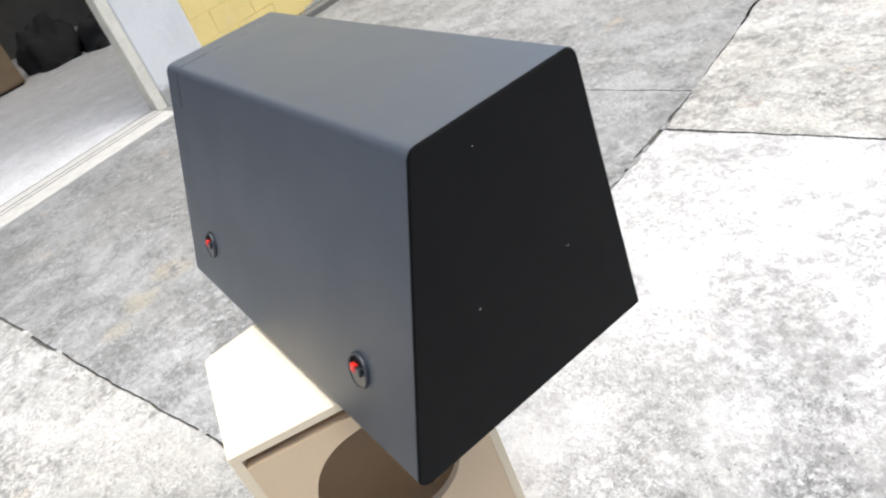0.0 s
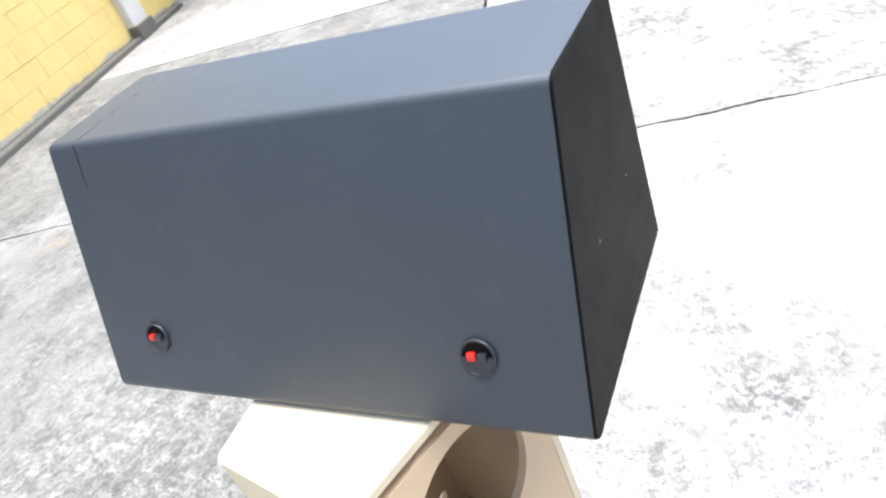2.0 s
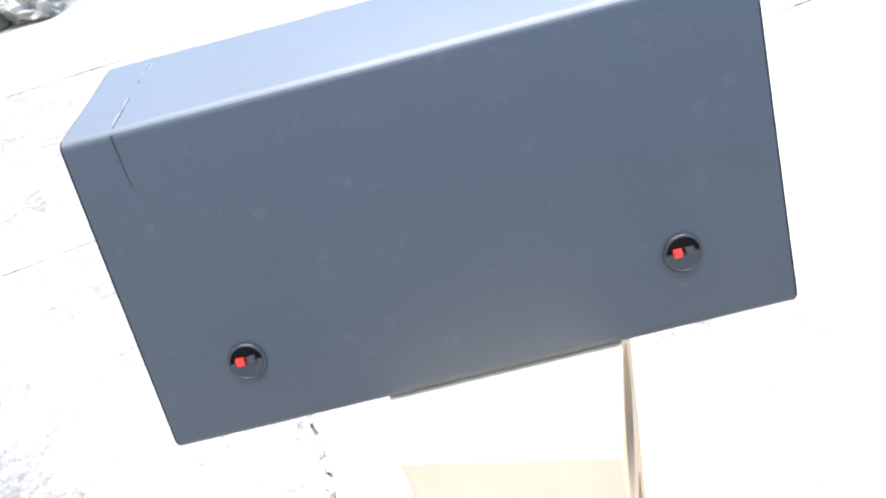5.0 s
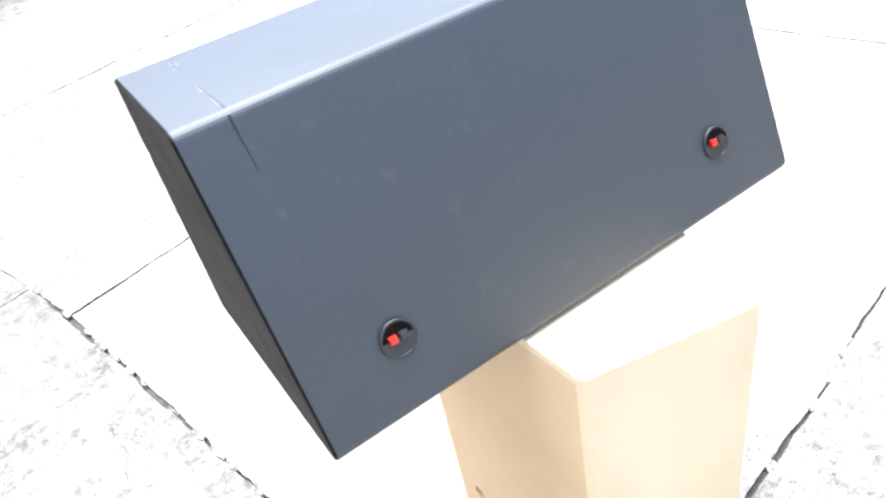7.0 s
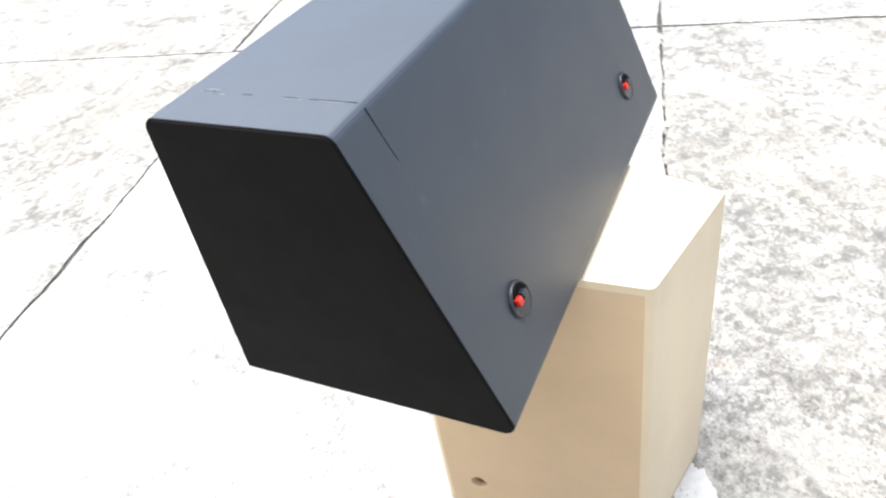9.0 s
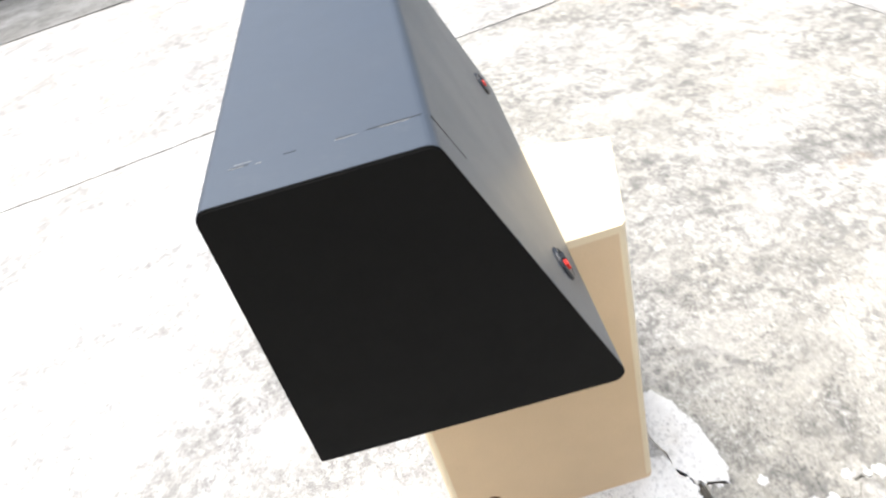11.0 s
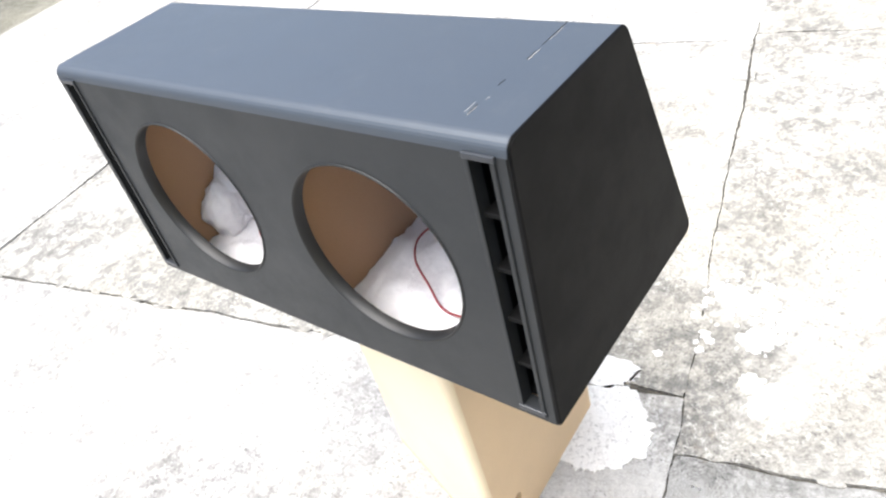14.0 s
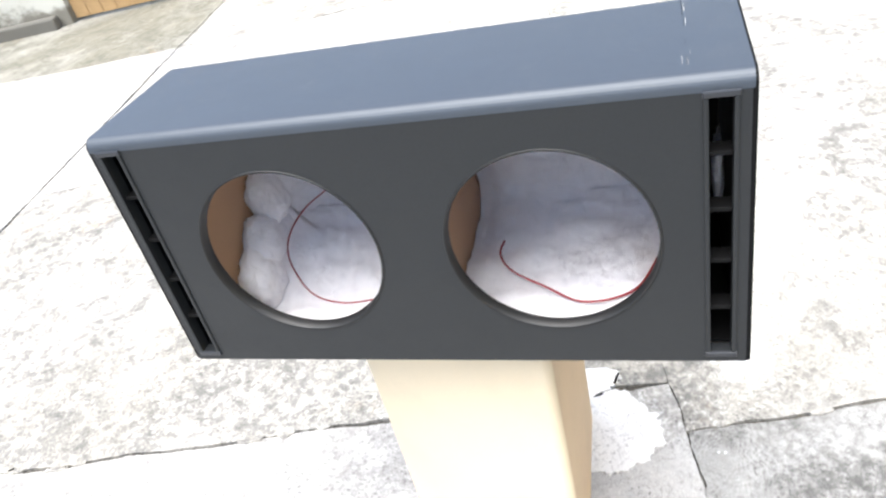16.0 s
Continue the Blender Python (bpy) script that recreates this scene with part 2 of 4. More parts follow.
s.bump(s.noise(240, 4, 0.8), 0.4, 0.003)
M_BATTING = s.mat
M_WIRE = plain("red_wire", (0.27, 0.025, 0.03), 0.4, amount=0.15)
M_YELLOW = painted_wall("yellow_paint", (0.78, 0.60, 0.24), (0.42, 0.40, 0.35), (0.62, 0.52, 0.30), 0.10)
M_WHITE = painted_wall("white_paint", (0.64, 0.635, 0.62), (0.34, 0.33, 0.30), (0.55, 0.54, 0.50), 0.16)
M_GREYWALL = painted_wall("grimy_render", (0.36, 0.35, 0.32), (0.14, 0.135, 0.12), (0.20, 0.19, 0.16), 0.5)
M_PALEWALL = painted_wall("pale_render", (0.55, 0.55, 0.50), (0.20, 0.19, 0.16), (0.40, 0.39, 0.33), 0.25)
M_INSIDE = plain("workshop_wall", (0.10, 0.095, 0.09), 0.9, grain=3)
M_FLOOR_IN = concrete("smooth_concrete", (0.62, 0.61, 0.60), (0.30, 0.295, 0.285), (0.57, 0.56, 0.54), 0.35)
M_FRAME = plain("door_frame_paint", (0.68, 0.64, 0.54), 0.55, grain=12)
M_SILL = plain("worn_sill_paint", (0.46, 0.44, 0.40), 0.7, grain=14)
M_CARD = plain("brown_board", (0.30, 0.21, 0.13), 0.85, grain=8)
M_DARK = plain("black_cloth", (0.015, 0.015, 0.016), 0.9, grain=20)
M_WOOD = plain("wood_boards", (0.45, 0.29, 0.14), 0.6, grain=9)
M_DRUM = plain("olive_drum_paint", (0.16, 0.155, 0.11), 0.5, grain=6, amount=0.6)
M_FOIL = plain("silver_sheet", (0.34, 0.34, 0.33), 0.5, 0.25, grain=30)
M_LEAF = plain("weed_leaf", (0.06, 0.12, 0.04), 0.6)

# ---- mesh helpers ----


def part(name, bm, material, parent=None, label=""):
    """Links a bmesh as one mesh object, as a part of parent if given."""
    me = bpy.data.meshes.new(name)
    bmesh.ops.recalc_face_normals(bm, faces=bm.faces)
    bm.to_mesh(me)
    bm.free()
    me.materials.append(material)
    ob = new(name, me)
    if parent:
        ob.parent = parent
    return tagged(ob, label)


def thing(name, label, category, base=(0, 0, 0), group="", kind=""):
    ob = new(name)
    ob.location = base
    ob.empty_display_size = 0.1
    return tagged(ob, label, category, group, kind)


def seat(ob, parent):
    """Keeps world-placed mesh data in place under a parent that stands elsewhere."""
    ob.parent = parent
    ob.matrix_parent_inverse = Matrix.Translation(parent.location).inverted()
    return ob


def smooth(ob):
    for p in ob.data.polygons:
        p.use_smooth = True
    return ob


def cuboid(lo, hi, bevel=0.0, seg=2):
    bm = bmesh.new()
    bmesh.ops.create_cube(bm, size=1)
    lo, hi = Vector(lo), Vector(hi)
    for v in bm.verts:
        v.co = Vector([lo[i] + (v.co[i] + 0.5) * (hi[i] - lo[i]) for i in range(3)])
    if bevel:
        bmesh.ops.bevel(bm, geom=bm.edges[:], offset=bevel, segments=seg, affect='EDGES', profile=0.5)
    return bm


def prism(points, lo, hi, bevel=0.0, m=None):
    """A polygon of (x, y) points raised from lo to hi."""
    bm = bmesh.new()
    low = [bm.verts.new((x, y, lo)) for x, y in points]
    top = [bm.verts.new((x, y, hi)) for x, y in points]
    bm.faces.new(low[::-1])
    cap = bm.faces.new(top)
    for i in range(len(points)):
        j = (i + 1) % len(points)
        bm.faces.new((low[i], low[j], top[j], top[i]))
    if bevel:
        bmesh.ops.bevel(bm, geom=list(cap.edges), offset=bevel, segments=2, affect='EDGES', profile=0.5)
    if m:
        bmesh.ops.transform(bm, matrix=m, verts=bm.verts)
    return bm


def tube(points, radius, sides=8, steps=8):
    """A round bar along a smooth line through points."""
    pts = [Vector(p) for p in points]
    line = []
    for i in range(len(pts) - 1):
        a, b, c, d = pts[max(i - 1, 0)], pts[i], pts[i + 1], pts[min(i + 2, len(pts) - 1)]
        for k in range(steps):
            u = k / steps
            line.append(0.5 * ((2 * b) + (c - a) * u + (2 * a - 5 * b + 4 * c - d) * u * u + (3 * b - a - 3 * c + d) * u ** 3))
    line.append(pts[-1])
    bm = bmesh.new()
    rings = []
    for i, p in enumerate(line):
        ahead = (line[min(i + 1, len(line) - 1)] - line[max(i - 1, 0)]).normalized()
        side = ahead.orthogonal().normalized() if not rings else (side - ahead * side.dot(ahead)).normalized()
        up = ahead.cross(side)
        rings.append([bm.verts.new(p + radius * (math.cos(2 * math.pi * k / sides) * side + math.sin(2 * math.pi * k / sides) * up)) for k in range(sides)])
    for r, s in zip(rings, rings[1:]):
        for k in range(sides):
            bm.faces.new((r[k], r[(k + 1) % sides], s[(k + 1) % sides], s[k]))
    bm.faces.new(rings[0][::-1])
    bm.faces.new(rings[-1])
    return bm


def lathe(profile, sides=40, m=None):
    """A turned form: (radius, height) pairs round the z axis."""
    bm = bmesh.new()
    rings = []
    for r, z in profile:
        rings.append([bm.verts.new((r * math.cos(2 * math.pi * k / sides), r * math.sin(2 * math.pi * k / sides), z)) for k in range(sides)])
    for a, b in zip(rings, rings[1:]):
        for k in range(sides):
            bm.faces.new((a[k], a[(k + 1) % sides], b[(k + 1) % sides], b[k]))
    bm.faces.new(rings[0][::-1])
    bm.faces.new(rings[-1])
    if m:
        bmesh.ops.transform(bm, matrix=m, verts=bm.verts)
    return bm


def join(*parts):
    out = bmesh.new()
    for bm in parts:
        me = bpy.data.meshes.new("tmp")
        bm.to_mesh(me)
        out.from_mesh(me)
        bm.free()
        bpy.data.meshes.remove(me)
    return out


def panel(outline, holes, depth, m):
    """A flat board with openings: loops of (x, y) points, front at z = 0 and back at z = -depth."""
    bm = bmesh.new()
    edges, loops = [], []
    for loop in [outline, *holes]:
        vs = [bm.verts.new((x, y, 0)) for x, y in loop]
        loops.append(vs)
        edges += [bm.edges.new((vs[i], vs[(i + 1) % len(vs)])) for i in range(len(vs))]
    faces = [f for f in bmesh.ops.triangle_fill(bm, edges=edges, use_beauty=True)["geom"] if isinstance(f, bmesh.types.BMFace)]
    back = {v: bm.verts.new((v.co.x, v.co.y, -depth)) for vs in loops for v in vs}
    for f in faces:
        bm.faces.new([back[v] for v in reversed(f.verts)])
    for vs in loops:
        for i in range(len(vs)):
            a, b = vs[i], vs[(i + 1) % len(vs)]
            bm.faces.new((a, b, back[b], back[a]))
    bmesh.ops.transform(bm, matrix=m, verts=bm.verts)
    return bm


def circle(x, y, r, n=64):
    return [(x + r * math.cos(2 * math.pi * k / n), y + r * math.sin(2 * math.pi * k / n)) for k in range(n)]


def rounded(corners, n=6):
    """A polygon's outline with each (x, y, radius) corner rounded."""
    out = []
    for i, (x, y, r) in enumerate(corners):
        p, a, b = Vector((x, y)), Vector(corners[i - 1][:2]), Vector(corners[(i + 1) % len(corners)][:2])
        if r <= 0:
            out.append((x, y))
            continue
        u, v = (a - p).normalized(), (b - p).normalized()
        half = u.angle(v) / 2
        c = p + (u + v).normalized() * (r / math.sin(half))
        s, e = p + u * (r / math.tan(half)) - c, p + v * (r / math.tan(half)) - c
        turn = s.angle_signed(e)
        for k in range(n + 1):
            w = -turn * k / n
            out.append((c.x + s.x * math.cos(w) - s.y * math.sin(w), c.y + s.x * math.sin(w) + s.y * math.cos(w)))
    return out


# ---- ground: concrete yard in slabs, turned a little from the axes ----
TURN = radians(12.6)
YARD = Matrix.Rotation(TURN, 4, 'Z')
CU, SU = math.cos(TURN), math.sin(TURN)


def yard(u, v):
    return (u * CU - v * SU, u * SU + v * CU)


ground = thing("ground", "weathered concrete yard cast in large cracked slabs", "ground", kind="structure")
bm = bmesh.new()
for x, y in ((-400, -400), (400, -400), (400, 400), (-400, 400)):
    bm.verts.new((x, y, -0.010))
bm.faces.new(bm.verts)
part("joint_bed", bm, M_DIRT, ground, "dark dirt in the joints")


def wob(u, v):
    """Unevenness of the slab edges."""
    p = Vector((u, v, 3.0))
    return 0.018 * noise.noise(p * 1.1) + 0.010 * noise.noise(p * 5) + 0.006 * noise.noise(p * 17) + 0.004 * noise.noise(p * 43) + (0.006 * noise.noise(p * 29) if abs(u - 0.05) < 0.12 else 0.0)


def gap(u, v):
    """Half the width of a joint."""
    p = Vector((u, v, 9.0))
    g = (0.0026 if abs(u - 0.05) < 0.12 else 0.0044) + 0.010 * max(0.0, noise.noise(p * 2.6) - 0.05) + 0.003 * max(0.0, noise.noise(p * 16) - 0.1)
    g += 0.0025 if 1.7 < v < 2.2 else 0.0
    g += 0.0025 if 2.7 < u < 3.4 else 0.0
    return g + 0.016 * max(0.0, 1 - math.hypot(u - 0.28, v + 0.245) / 0.2)


def edge(a, b, inward):
    """Points from a to b along a joint, set back into the slab."""
    length = math.hypot(b[0] - a[0], b[1] - a[1])
    mid = math.hypot((a[0] + b[0]) / 2, (a[1] + b[1]) / 2)
    n = max(4, int(length / (0.014 if mid < 5 else 0.2)))
    out = []
    for k in range(n):
        u, v = a[0] + (b[0] - a[0]) * k / n, a[1] + (b[1] - a[1]) * k / n
        g = gap(u, v)
        w = wob(u, v)
        along_u = abs(inward[1]) > 0.5
        out.append(yard(u + (0 if along_u else w) + inward[0] * g, v + (w if along_u else 0) + inward[1] * g))
    return out


def slab(u0, u1, v0, v1, material, tilt=0.0):
    """One slab; u0, u1 are given at its low and high v ends as pairs, v0, v1 at its low and high u ends."""
    a, b, c, d = (u0[0], v0[0]), (u1[0], v0[1]), (u1[1], v1[1]), (u0[1], v1[0])
    pts = edge(a, b, (0, 1)) + edge(b, c, (-1, 0)) + edge(c, d, (0, -1)) + edge(d, a, (1, 0))
    ob = part("slab", prism(pts, -0.05, tilt, 0.003), material, ground)
    return ob


V0 = 0.065
# west of the long joint, up to the house
slab((-4.6, -4.6), (V0, V0 - 0.01), (-0.24, -0.078), (2.10, 2.235), M_SLAB_GREY)
slab((-4.6, -4.6), (V0 + 0.03, V0), (-2.30, -2.29), (-0.24, -0.078), M_SLAB_TAN, 0.002)
slab((-4.6, -4.6), (V0 - 0.01, V0 - 0.17), (2.10, 2.235), (4.92, 4.66), M_SLAB_GREY, -0.002)
slab((-4.6, -4.6), (V0 - 0.17, V0 - 0.27), (4.92, 4.66), (7.5, 7.5), M_SLAB_LIGHT)
slab((-4.6, -4.6), (V0 - 0.10, V0 + 0.03), (-4.6, -4.5), (-2.30, -2.29), M_SLAB_TAN)
slab((-4.6, -4.6), (V0 - 0.10, V0 - 0.10), (-6.4, -6.4), (-4.6, -4.5), M_SLAB_GREY)
# between the two long joints
slab((V0, V0), (3.09, 3.11), (-0.255, -0.285), (1.91, 2.0), M_SLAB_LIGHT)
slab((V0 + 0.03, V0), (2.98, 3.09), (-2.23, -2.25), (-0.255, -0.285), M_SLAB_TAN, 0.002)
slab((V0, V0 - 0.17), (3.11, 3.2), (1.91, 2.0), (4.19, 4.38), M_SLAB_TAN, -0.002)
slab((V0 - 0.17, V0 - 0.27), (3.2, 3.3), (4.19, 4.38), (7.5, 7.5), M_SLAB_TAN)
slab((V0 - 0.10, V0 + 0.03), (2.85, 2.98), (-4.46, -4.46), (-2.23, -2.25), M_SLAB_LIGHT)
slab((V0 - 0.10, V0 - 0.10), (2.72, 2.85), (-6.3, -6.3), (-4.46, -4.46), M_SLAB_TAN)
# east of them
slab((3.09, 3.11), (6.3, 6.4), (-0.285, -0.40), (2.1, 2.2), M_SLAB_LIGHT)
slab((3.11, 3.3), (6.4, 6.6), (2.1, 2.2), (7.5, 7.5), M_SLAB_TAN)
slab((2.85, 3.09), (6.1, 6.3), (-4.46, -4.6), (-0.285, -0.40), M_SLAB_LIGHT, 0.002)
slab((2.72, 2.85), (6.0, 6.1), (-6.3, -6.3), (-4.46, -4.6), M_SLAB_MOSS)
# the yard goes on past these
slab((6.4, 6.6), (60, 60), (-0.40, -0.5), (60, 60), M_SLAB_GREY)
slab((6.0, 6.3), (60, 60), (-6.3, -6.3), (-0.40, -0.5), M_SLAB_MOSS)
slab((-4.6, -4.6), (6.6, 6.6), (7.5, 7.5), (60, 60), M_SLAB_GREY)
slab((-60, -60), (60, 60), (-60, -60), (-6.4, -6.3), M_SLAB_GREY)

# thin white mortar smeared over the broken joint corner
for x, y, r, sx, sy, sd in ((0.395, -0.215, 0.088, 1.85, 0.62, 1), (0.27, -0.06, 0.14, 0.95, 0.9, 2)):
    pts = []
    for k in range(160):
        w = 2 * math.pi * k / 160
        rr = r * (1 + 0.22 * noise.noise(Vector((math.cos(w) * 1.6, math.sin(w) * 1.6, sd * 5.0))) + 0.20 * noise.noise(Vector((math.cos(w) * 4, math.sin(w) * 6, sd * 7.0))) + 0.12 * noise.noise(Vector((math.cos(w) * 15, math.sin(w) * 19, sd * 3.0))))
        px, py = yard(rr * sx * math.cos(w), rr * sy * math.sin(w))
        pts.append((x + px, y + py))
    ob = part("mortar_patch", prism(pts, -0.01, 0.005, 0.003), M_MORTAR)
    tagged(ob, "thin flaking white mortar patch on the cracked concrete", "patch", group="mortar patches", kind="structure")

# crumbled filling that breaks up the joints
def crumb(u, v, along_v, k, material, wide=1.0):
    r, pts = random.uniform(0.009, 0.016) * wide, []
    long = random.uniform(1.2, 3.6)
    for i in range(40):
        w = 2 * math.pi * i / 40
        rr = r * (1 + 0.45 * noise.noise(Vector((math.cos(w) * 2, math.sin(w) * 2, k * 3.1))) + 0.25 * noise.noise(Vector((math.cos(w) * 7, math.sin(w) * 7, k * 2.3))))
        a, b = rr * 0.8 * math.cos(w), rr * long * math.sin(w)
        pts.append(yard(u + (a if along_v else b), v + (b if along_v else a)))
    part("joint_crumb", prism(pts, -0.01, 0.0035, 0.0028), material, ground, "crumbled cement filling in the joint")


for k in range(40):
    v = -2.2 + 0.105 * k + random.uniform(-0.05, 0.05)
    if not -0.34 < v < -0.14 and random.random() > (0.25 if v > 0 else 0.75):
        crumb(V0 + wob(V0, v) + random.uniform(-0.004, 0.004), v, True, k, M_SLAB_TAN if v < -0.2 else M_SLAB_GREY)
for k in range(34):
    u = 0.62 + 0.075 * k + random.uniform(-0.03, 0.03)
    v = -0.255 - 0.03 * (u - 0.06) / 3.0
    if random.random() > 0.6:
        crumb(u, v + wob(u, v) + random.uniform(-0.006, 0.006), False, k + 50, M_SLAB_TAN)
for k in range(16):
    u = -0.1 - 0.15 * k + random.uniform(-0.05, 0.05)
    v = -0.24 + 0.162 * (u + 4.6) / 4.665
    if random.random() > 0.7:
        crumb(u, v + wob(u, v), False, k + 90, M_SLAB_TAN)

# white mortar flaking off the slab in scattered bits
for k, (x, y, spread, count) in enumerate(((0.12, -0.62, 0.045, 46), (0.01, -0.55, 0.04, 34), (-0.06, -0.30, 0.04, 18), (0.16, -0.42, 0.05, 6), (-0.30, -0.62, 0.08, 8), (0.30, 0.02, 0.10, 8))):
    bits = bmesh.new()
    for i in range(count):
        cx, cy, r = x + random.gauss(0, spread), y + random.gauss(0, spread), (0.048, 0.034, 0.026)[i] if i < 3 and count > 10 else random.choice((0.004, 0.006, 0.009, 0.013, 0.018))
        turn_by = random.random() * 9
        ring = []
        for q in range(48):
            w = 2 * math.pi * q / 48
            rr = r * (1 + 0.5 * noise.noise(Vector((math.cos(w) * 1.7, math.sin(w) * 1.7, turn_by * 7 + k))) + 0.3 * noise.noise(Vector((math.cos(w) * 5, math.sin(w) * 5, turn_by * 5))) + 0.16 * noise.noise(Vector((math.cos(w) * 13, math.sin(w) * 13, turn_by))))
            ring.append((cx + rr * math.cos(w), cy + rr * math.sin(w)))
        lift = 0.0035 + 0.0001 * i
        low, top = [bits.verts.new((px, py, -0.002)) for px, py in ring], [bits.verts.new((cx + (px - cx) * 0.86, cy + (py - cy) * 0.86, lift)) for px, py in ring]
        hub = bits.verts.new((cx, cy, lift + 0.0004))
        for q in range(48):
            bits.faces.new((top[q], top[(q + 1) % 48], hub))
        for q in range(48):
            bits.faces.new((low[q], low[(q + 1) % 48], top[(q + 1) % 48], top[q]))
    tagged(part("mortar_flakes", bits, M_MORTAR), "scattered flakes of white mortar on the concrete", "flakes", kind="stuff")

# hairline cracks that run off the long joint
for k, (u, v, du, dv, w) in enumerate(((0.02, -0.35, 0.05, -0.30, 0.0011), (0.14, -0.215, 0.14, -0.07, 0.0014), (-0.05, 1.35, -0.10, -0.4, 0.0011), (0.55, -0.30, 0.40, -0.10, 0.0010))):
    n = 60
    left, right = [], []
    for i in range(n + 1):
        f = i / n
        p = Vector((f * 2.2, k * 3.7, 1.0))
        s_ = 0.035 * noise.noise(p * 2) + 0.014 * noise.noise(p * 9) + 0.006 * noise.noise(p * 31)
        length = math.hypot(du, dv)
        a = (u + du * f - dv / length * s_, v + dv * f + du / length * s_)
        h = w * math.sin(math.pi * min(1.0, f * 1.02 + 0.01)) * (0.6 + abs(noise.noise(p * 17)))
        left.append(yard(a[0] - dv / length * h, a[1] + du / length * h))
        right.append(yard(a[0] + dv / length * h, a[1] - du / length * h))
    bm = bmesh.new()
    z = 0.0032
    lv, rv = [bm.verts.new((x, y, z)) for x, y in left], [bm.verts.new((x, y, z)) for x, y in right]
    for i in range(n):
        bm.faces.new((lv[i], rv[i], rv[i + 1], lv[i + 1]))
    part("crack", bm, M_DIRT, ground, "hairline crack in the concrete")

# ---- the house on the west side ----
UW = -3.66          # face of the wall, in the house's own grid
# the house stands a few degrees off the slabs
HOUSE = YARD @ Matrix.Translation((-4.0, 1.70, 0)) @ Matrix.Rotation(radians(3), 4, 'Z') @ Matrix.Translation((3.66, -1.52, 0))


def yard_box(name, lo, hi, material, parent=None, bevel=0.0, label="", grid=YARD):
    bm = cuboid(lo, hi, bevel)
    bmesh.ops.transform(bm, matrix=grid, verts=bm.verts)
    return part(name, bm, material, parent, label)


def house_box(name, lo, hi, material, parent=None, bevel=0.0, label=""):
    return yard_box(name, lo, hi, material, parent, bevel, label, HOUSE)


def house(u, v):
    return (HOUSE @ Vector((u, v, 0)))[:2]


def setting(ob, label, category="wall"):
    return tagged(ob, label, category, kind="structure")


# HEAD and EAVES are unseen: high head admits light, high eaves block western sky
DOOR_LO, DOOR_HI, HEAD, EAVES = -1.7, 1.52, 3.3, 6.0
wall_west = thing("wall_west", "yellow and white painted block wall of a workshop", "wall", kind="structure")
house_box("white_pier", (UW - 0.15, DOOR_HI + 0.09, -0.05), (UW + 0.02, 2.12, EAVES), M_WHITE, wall_west, 0.012, "white painted pier beside the doorway")
house_box("block_core", (UW - 0.15, 2.12, -0.05), (UW - 0.003, 6.9, EAVES), M_YELLOW, wall_west, 0, "mortar behind the blocks")
house_box("lintel", (UW - 0.15, DOOR_LO, HEAD), (UW, DOOR_HI + 0.09, EAVES), M_WHITE, wall_west)
house_box("south_pier", (UW - 0.15, -6.6, -0.05), (UW, DOOR_LO, EAVES), M_WHITE, wall_west)
# painted concrete blocks, each with its own edges
for row in range(30):
    z = 0.06 + row * 0.2
    for i in range(12):
        lo = 2.13 + i * 0.4 - (0.2 if row % 2 else 0.0)
        hi = lo + 0.3982
        lo, hi = max(lo, 2.125), min(hi, 6.85)
        if hi - lo < 0.05 or z > EAVES:
            continue
        d = 0.002 * random.random()
        house_box("block", (UW - 0.0025, lo, z), (UW + d, hi, z + 0.1985), M_YELLOW, wall_west, 0.004)
plinth = setting(house_box("plinth", (UW, 2.0, -0.05), (UW + 0.10, 6.75, 0.055), M_GREYWALL, None, 0.015), "rough grey cement plinth along the yellow wall", "plinth")
pil = thing("pilaster", "white painted pilaster with a worn grey foot", "pilaster", (*house(UW + 0.06, 5.9), 0), kind="structure")
seat(house_box("shaft", (UW, 5.72, 0.0), (UW + 0.09, 6.02, EAVES), M_WHITE, None, 0.008), pil)
seat(house_box("foot", (UW + 0.001, 5.70, -0.02), (UW + 0.125, 6.04, 0.16), M_GREYWALL, None, 0.01), pil)
wall_north = setting(yard_box("wall_north", (-4.5, 7.40, -0.05), (6.5, 7.55, 2.2), M_GREYWALL), "grimy grey rendered yard wall")
# unseen, added to cut sky light from the east
setting(yard_box("sky_block_east", (8.2, -6.4, -0.05), (8.4, 7.5, 3.2), M_GREYWALL), "plain unseen wall added to block the eastern sky")
# made-up roof in two strips; the gap lights the floor inside
for u0, u1 in ((UW - 6.0, UW - 2.7), (UW - 1.2, UW + 0.02)):
    setting(house_box("roof", (u0, -6.6, EAVES), (u1, 7.0, EAVES + 0.15), M_GREYWALL), "unseen roof slab, split to let daylight onto the workshop floor", "roof")

# wide doorway and the dim workshop behind it
door = thing("door_1", "wide open workshop doorway with a cream steel frame", "doorway", (*house(UW, 0), 0), kind="structure")
seat(house_box("jamb", (UW - 0.10, DOOR_HI, 0.0), (UW + 0.012, DOOR_HI + 0.09, HEAD), M_FRAME, None, 0.006), door)
seat(house_box("jamb", (UW - 0.10, DOOR_LO - 0.0, 0.0), (UW + 0.012, DOOR_LO + 0.09, HEAD), M_FRAME, None, 0.006), door)
seat(house_box("door_head", (UW - 0.10, DOOR_LO + 0.09, HEAD - 0.08), (UW + 0.012, DOOR_HI, HEAD), M_FRAME, None, 0.006), door)
seat(house_box("sill", (UW - 0.08, DOOR_LO + 0.09, -0.05), (UW + 0.31, DOOR_HI, 0.022), M_SILL, None, 0.008), door)
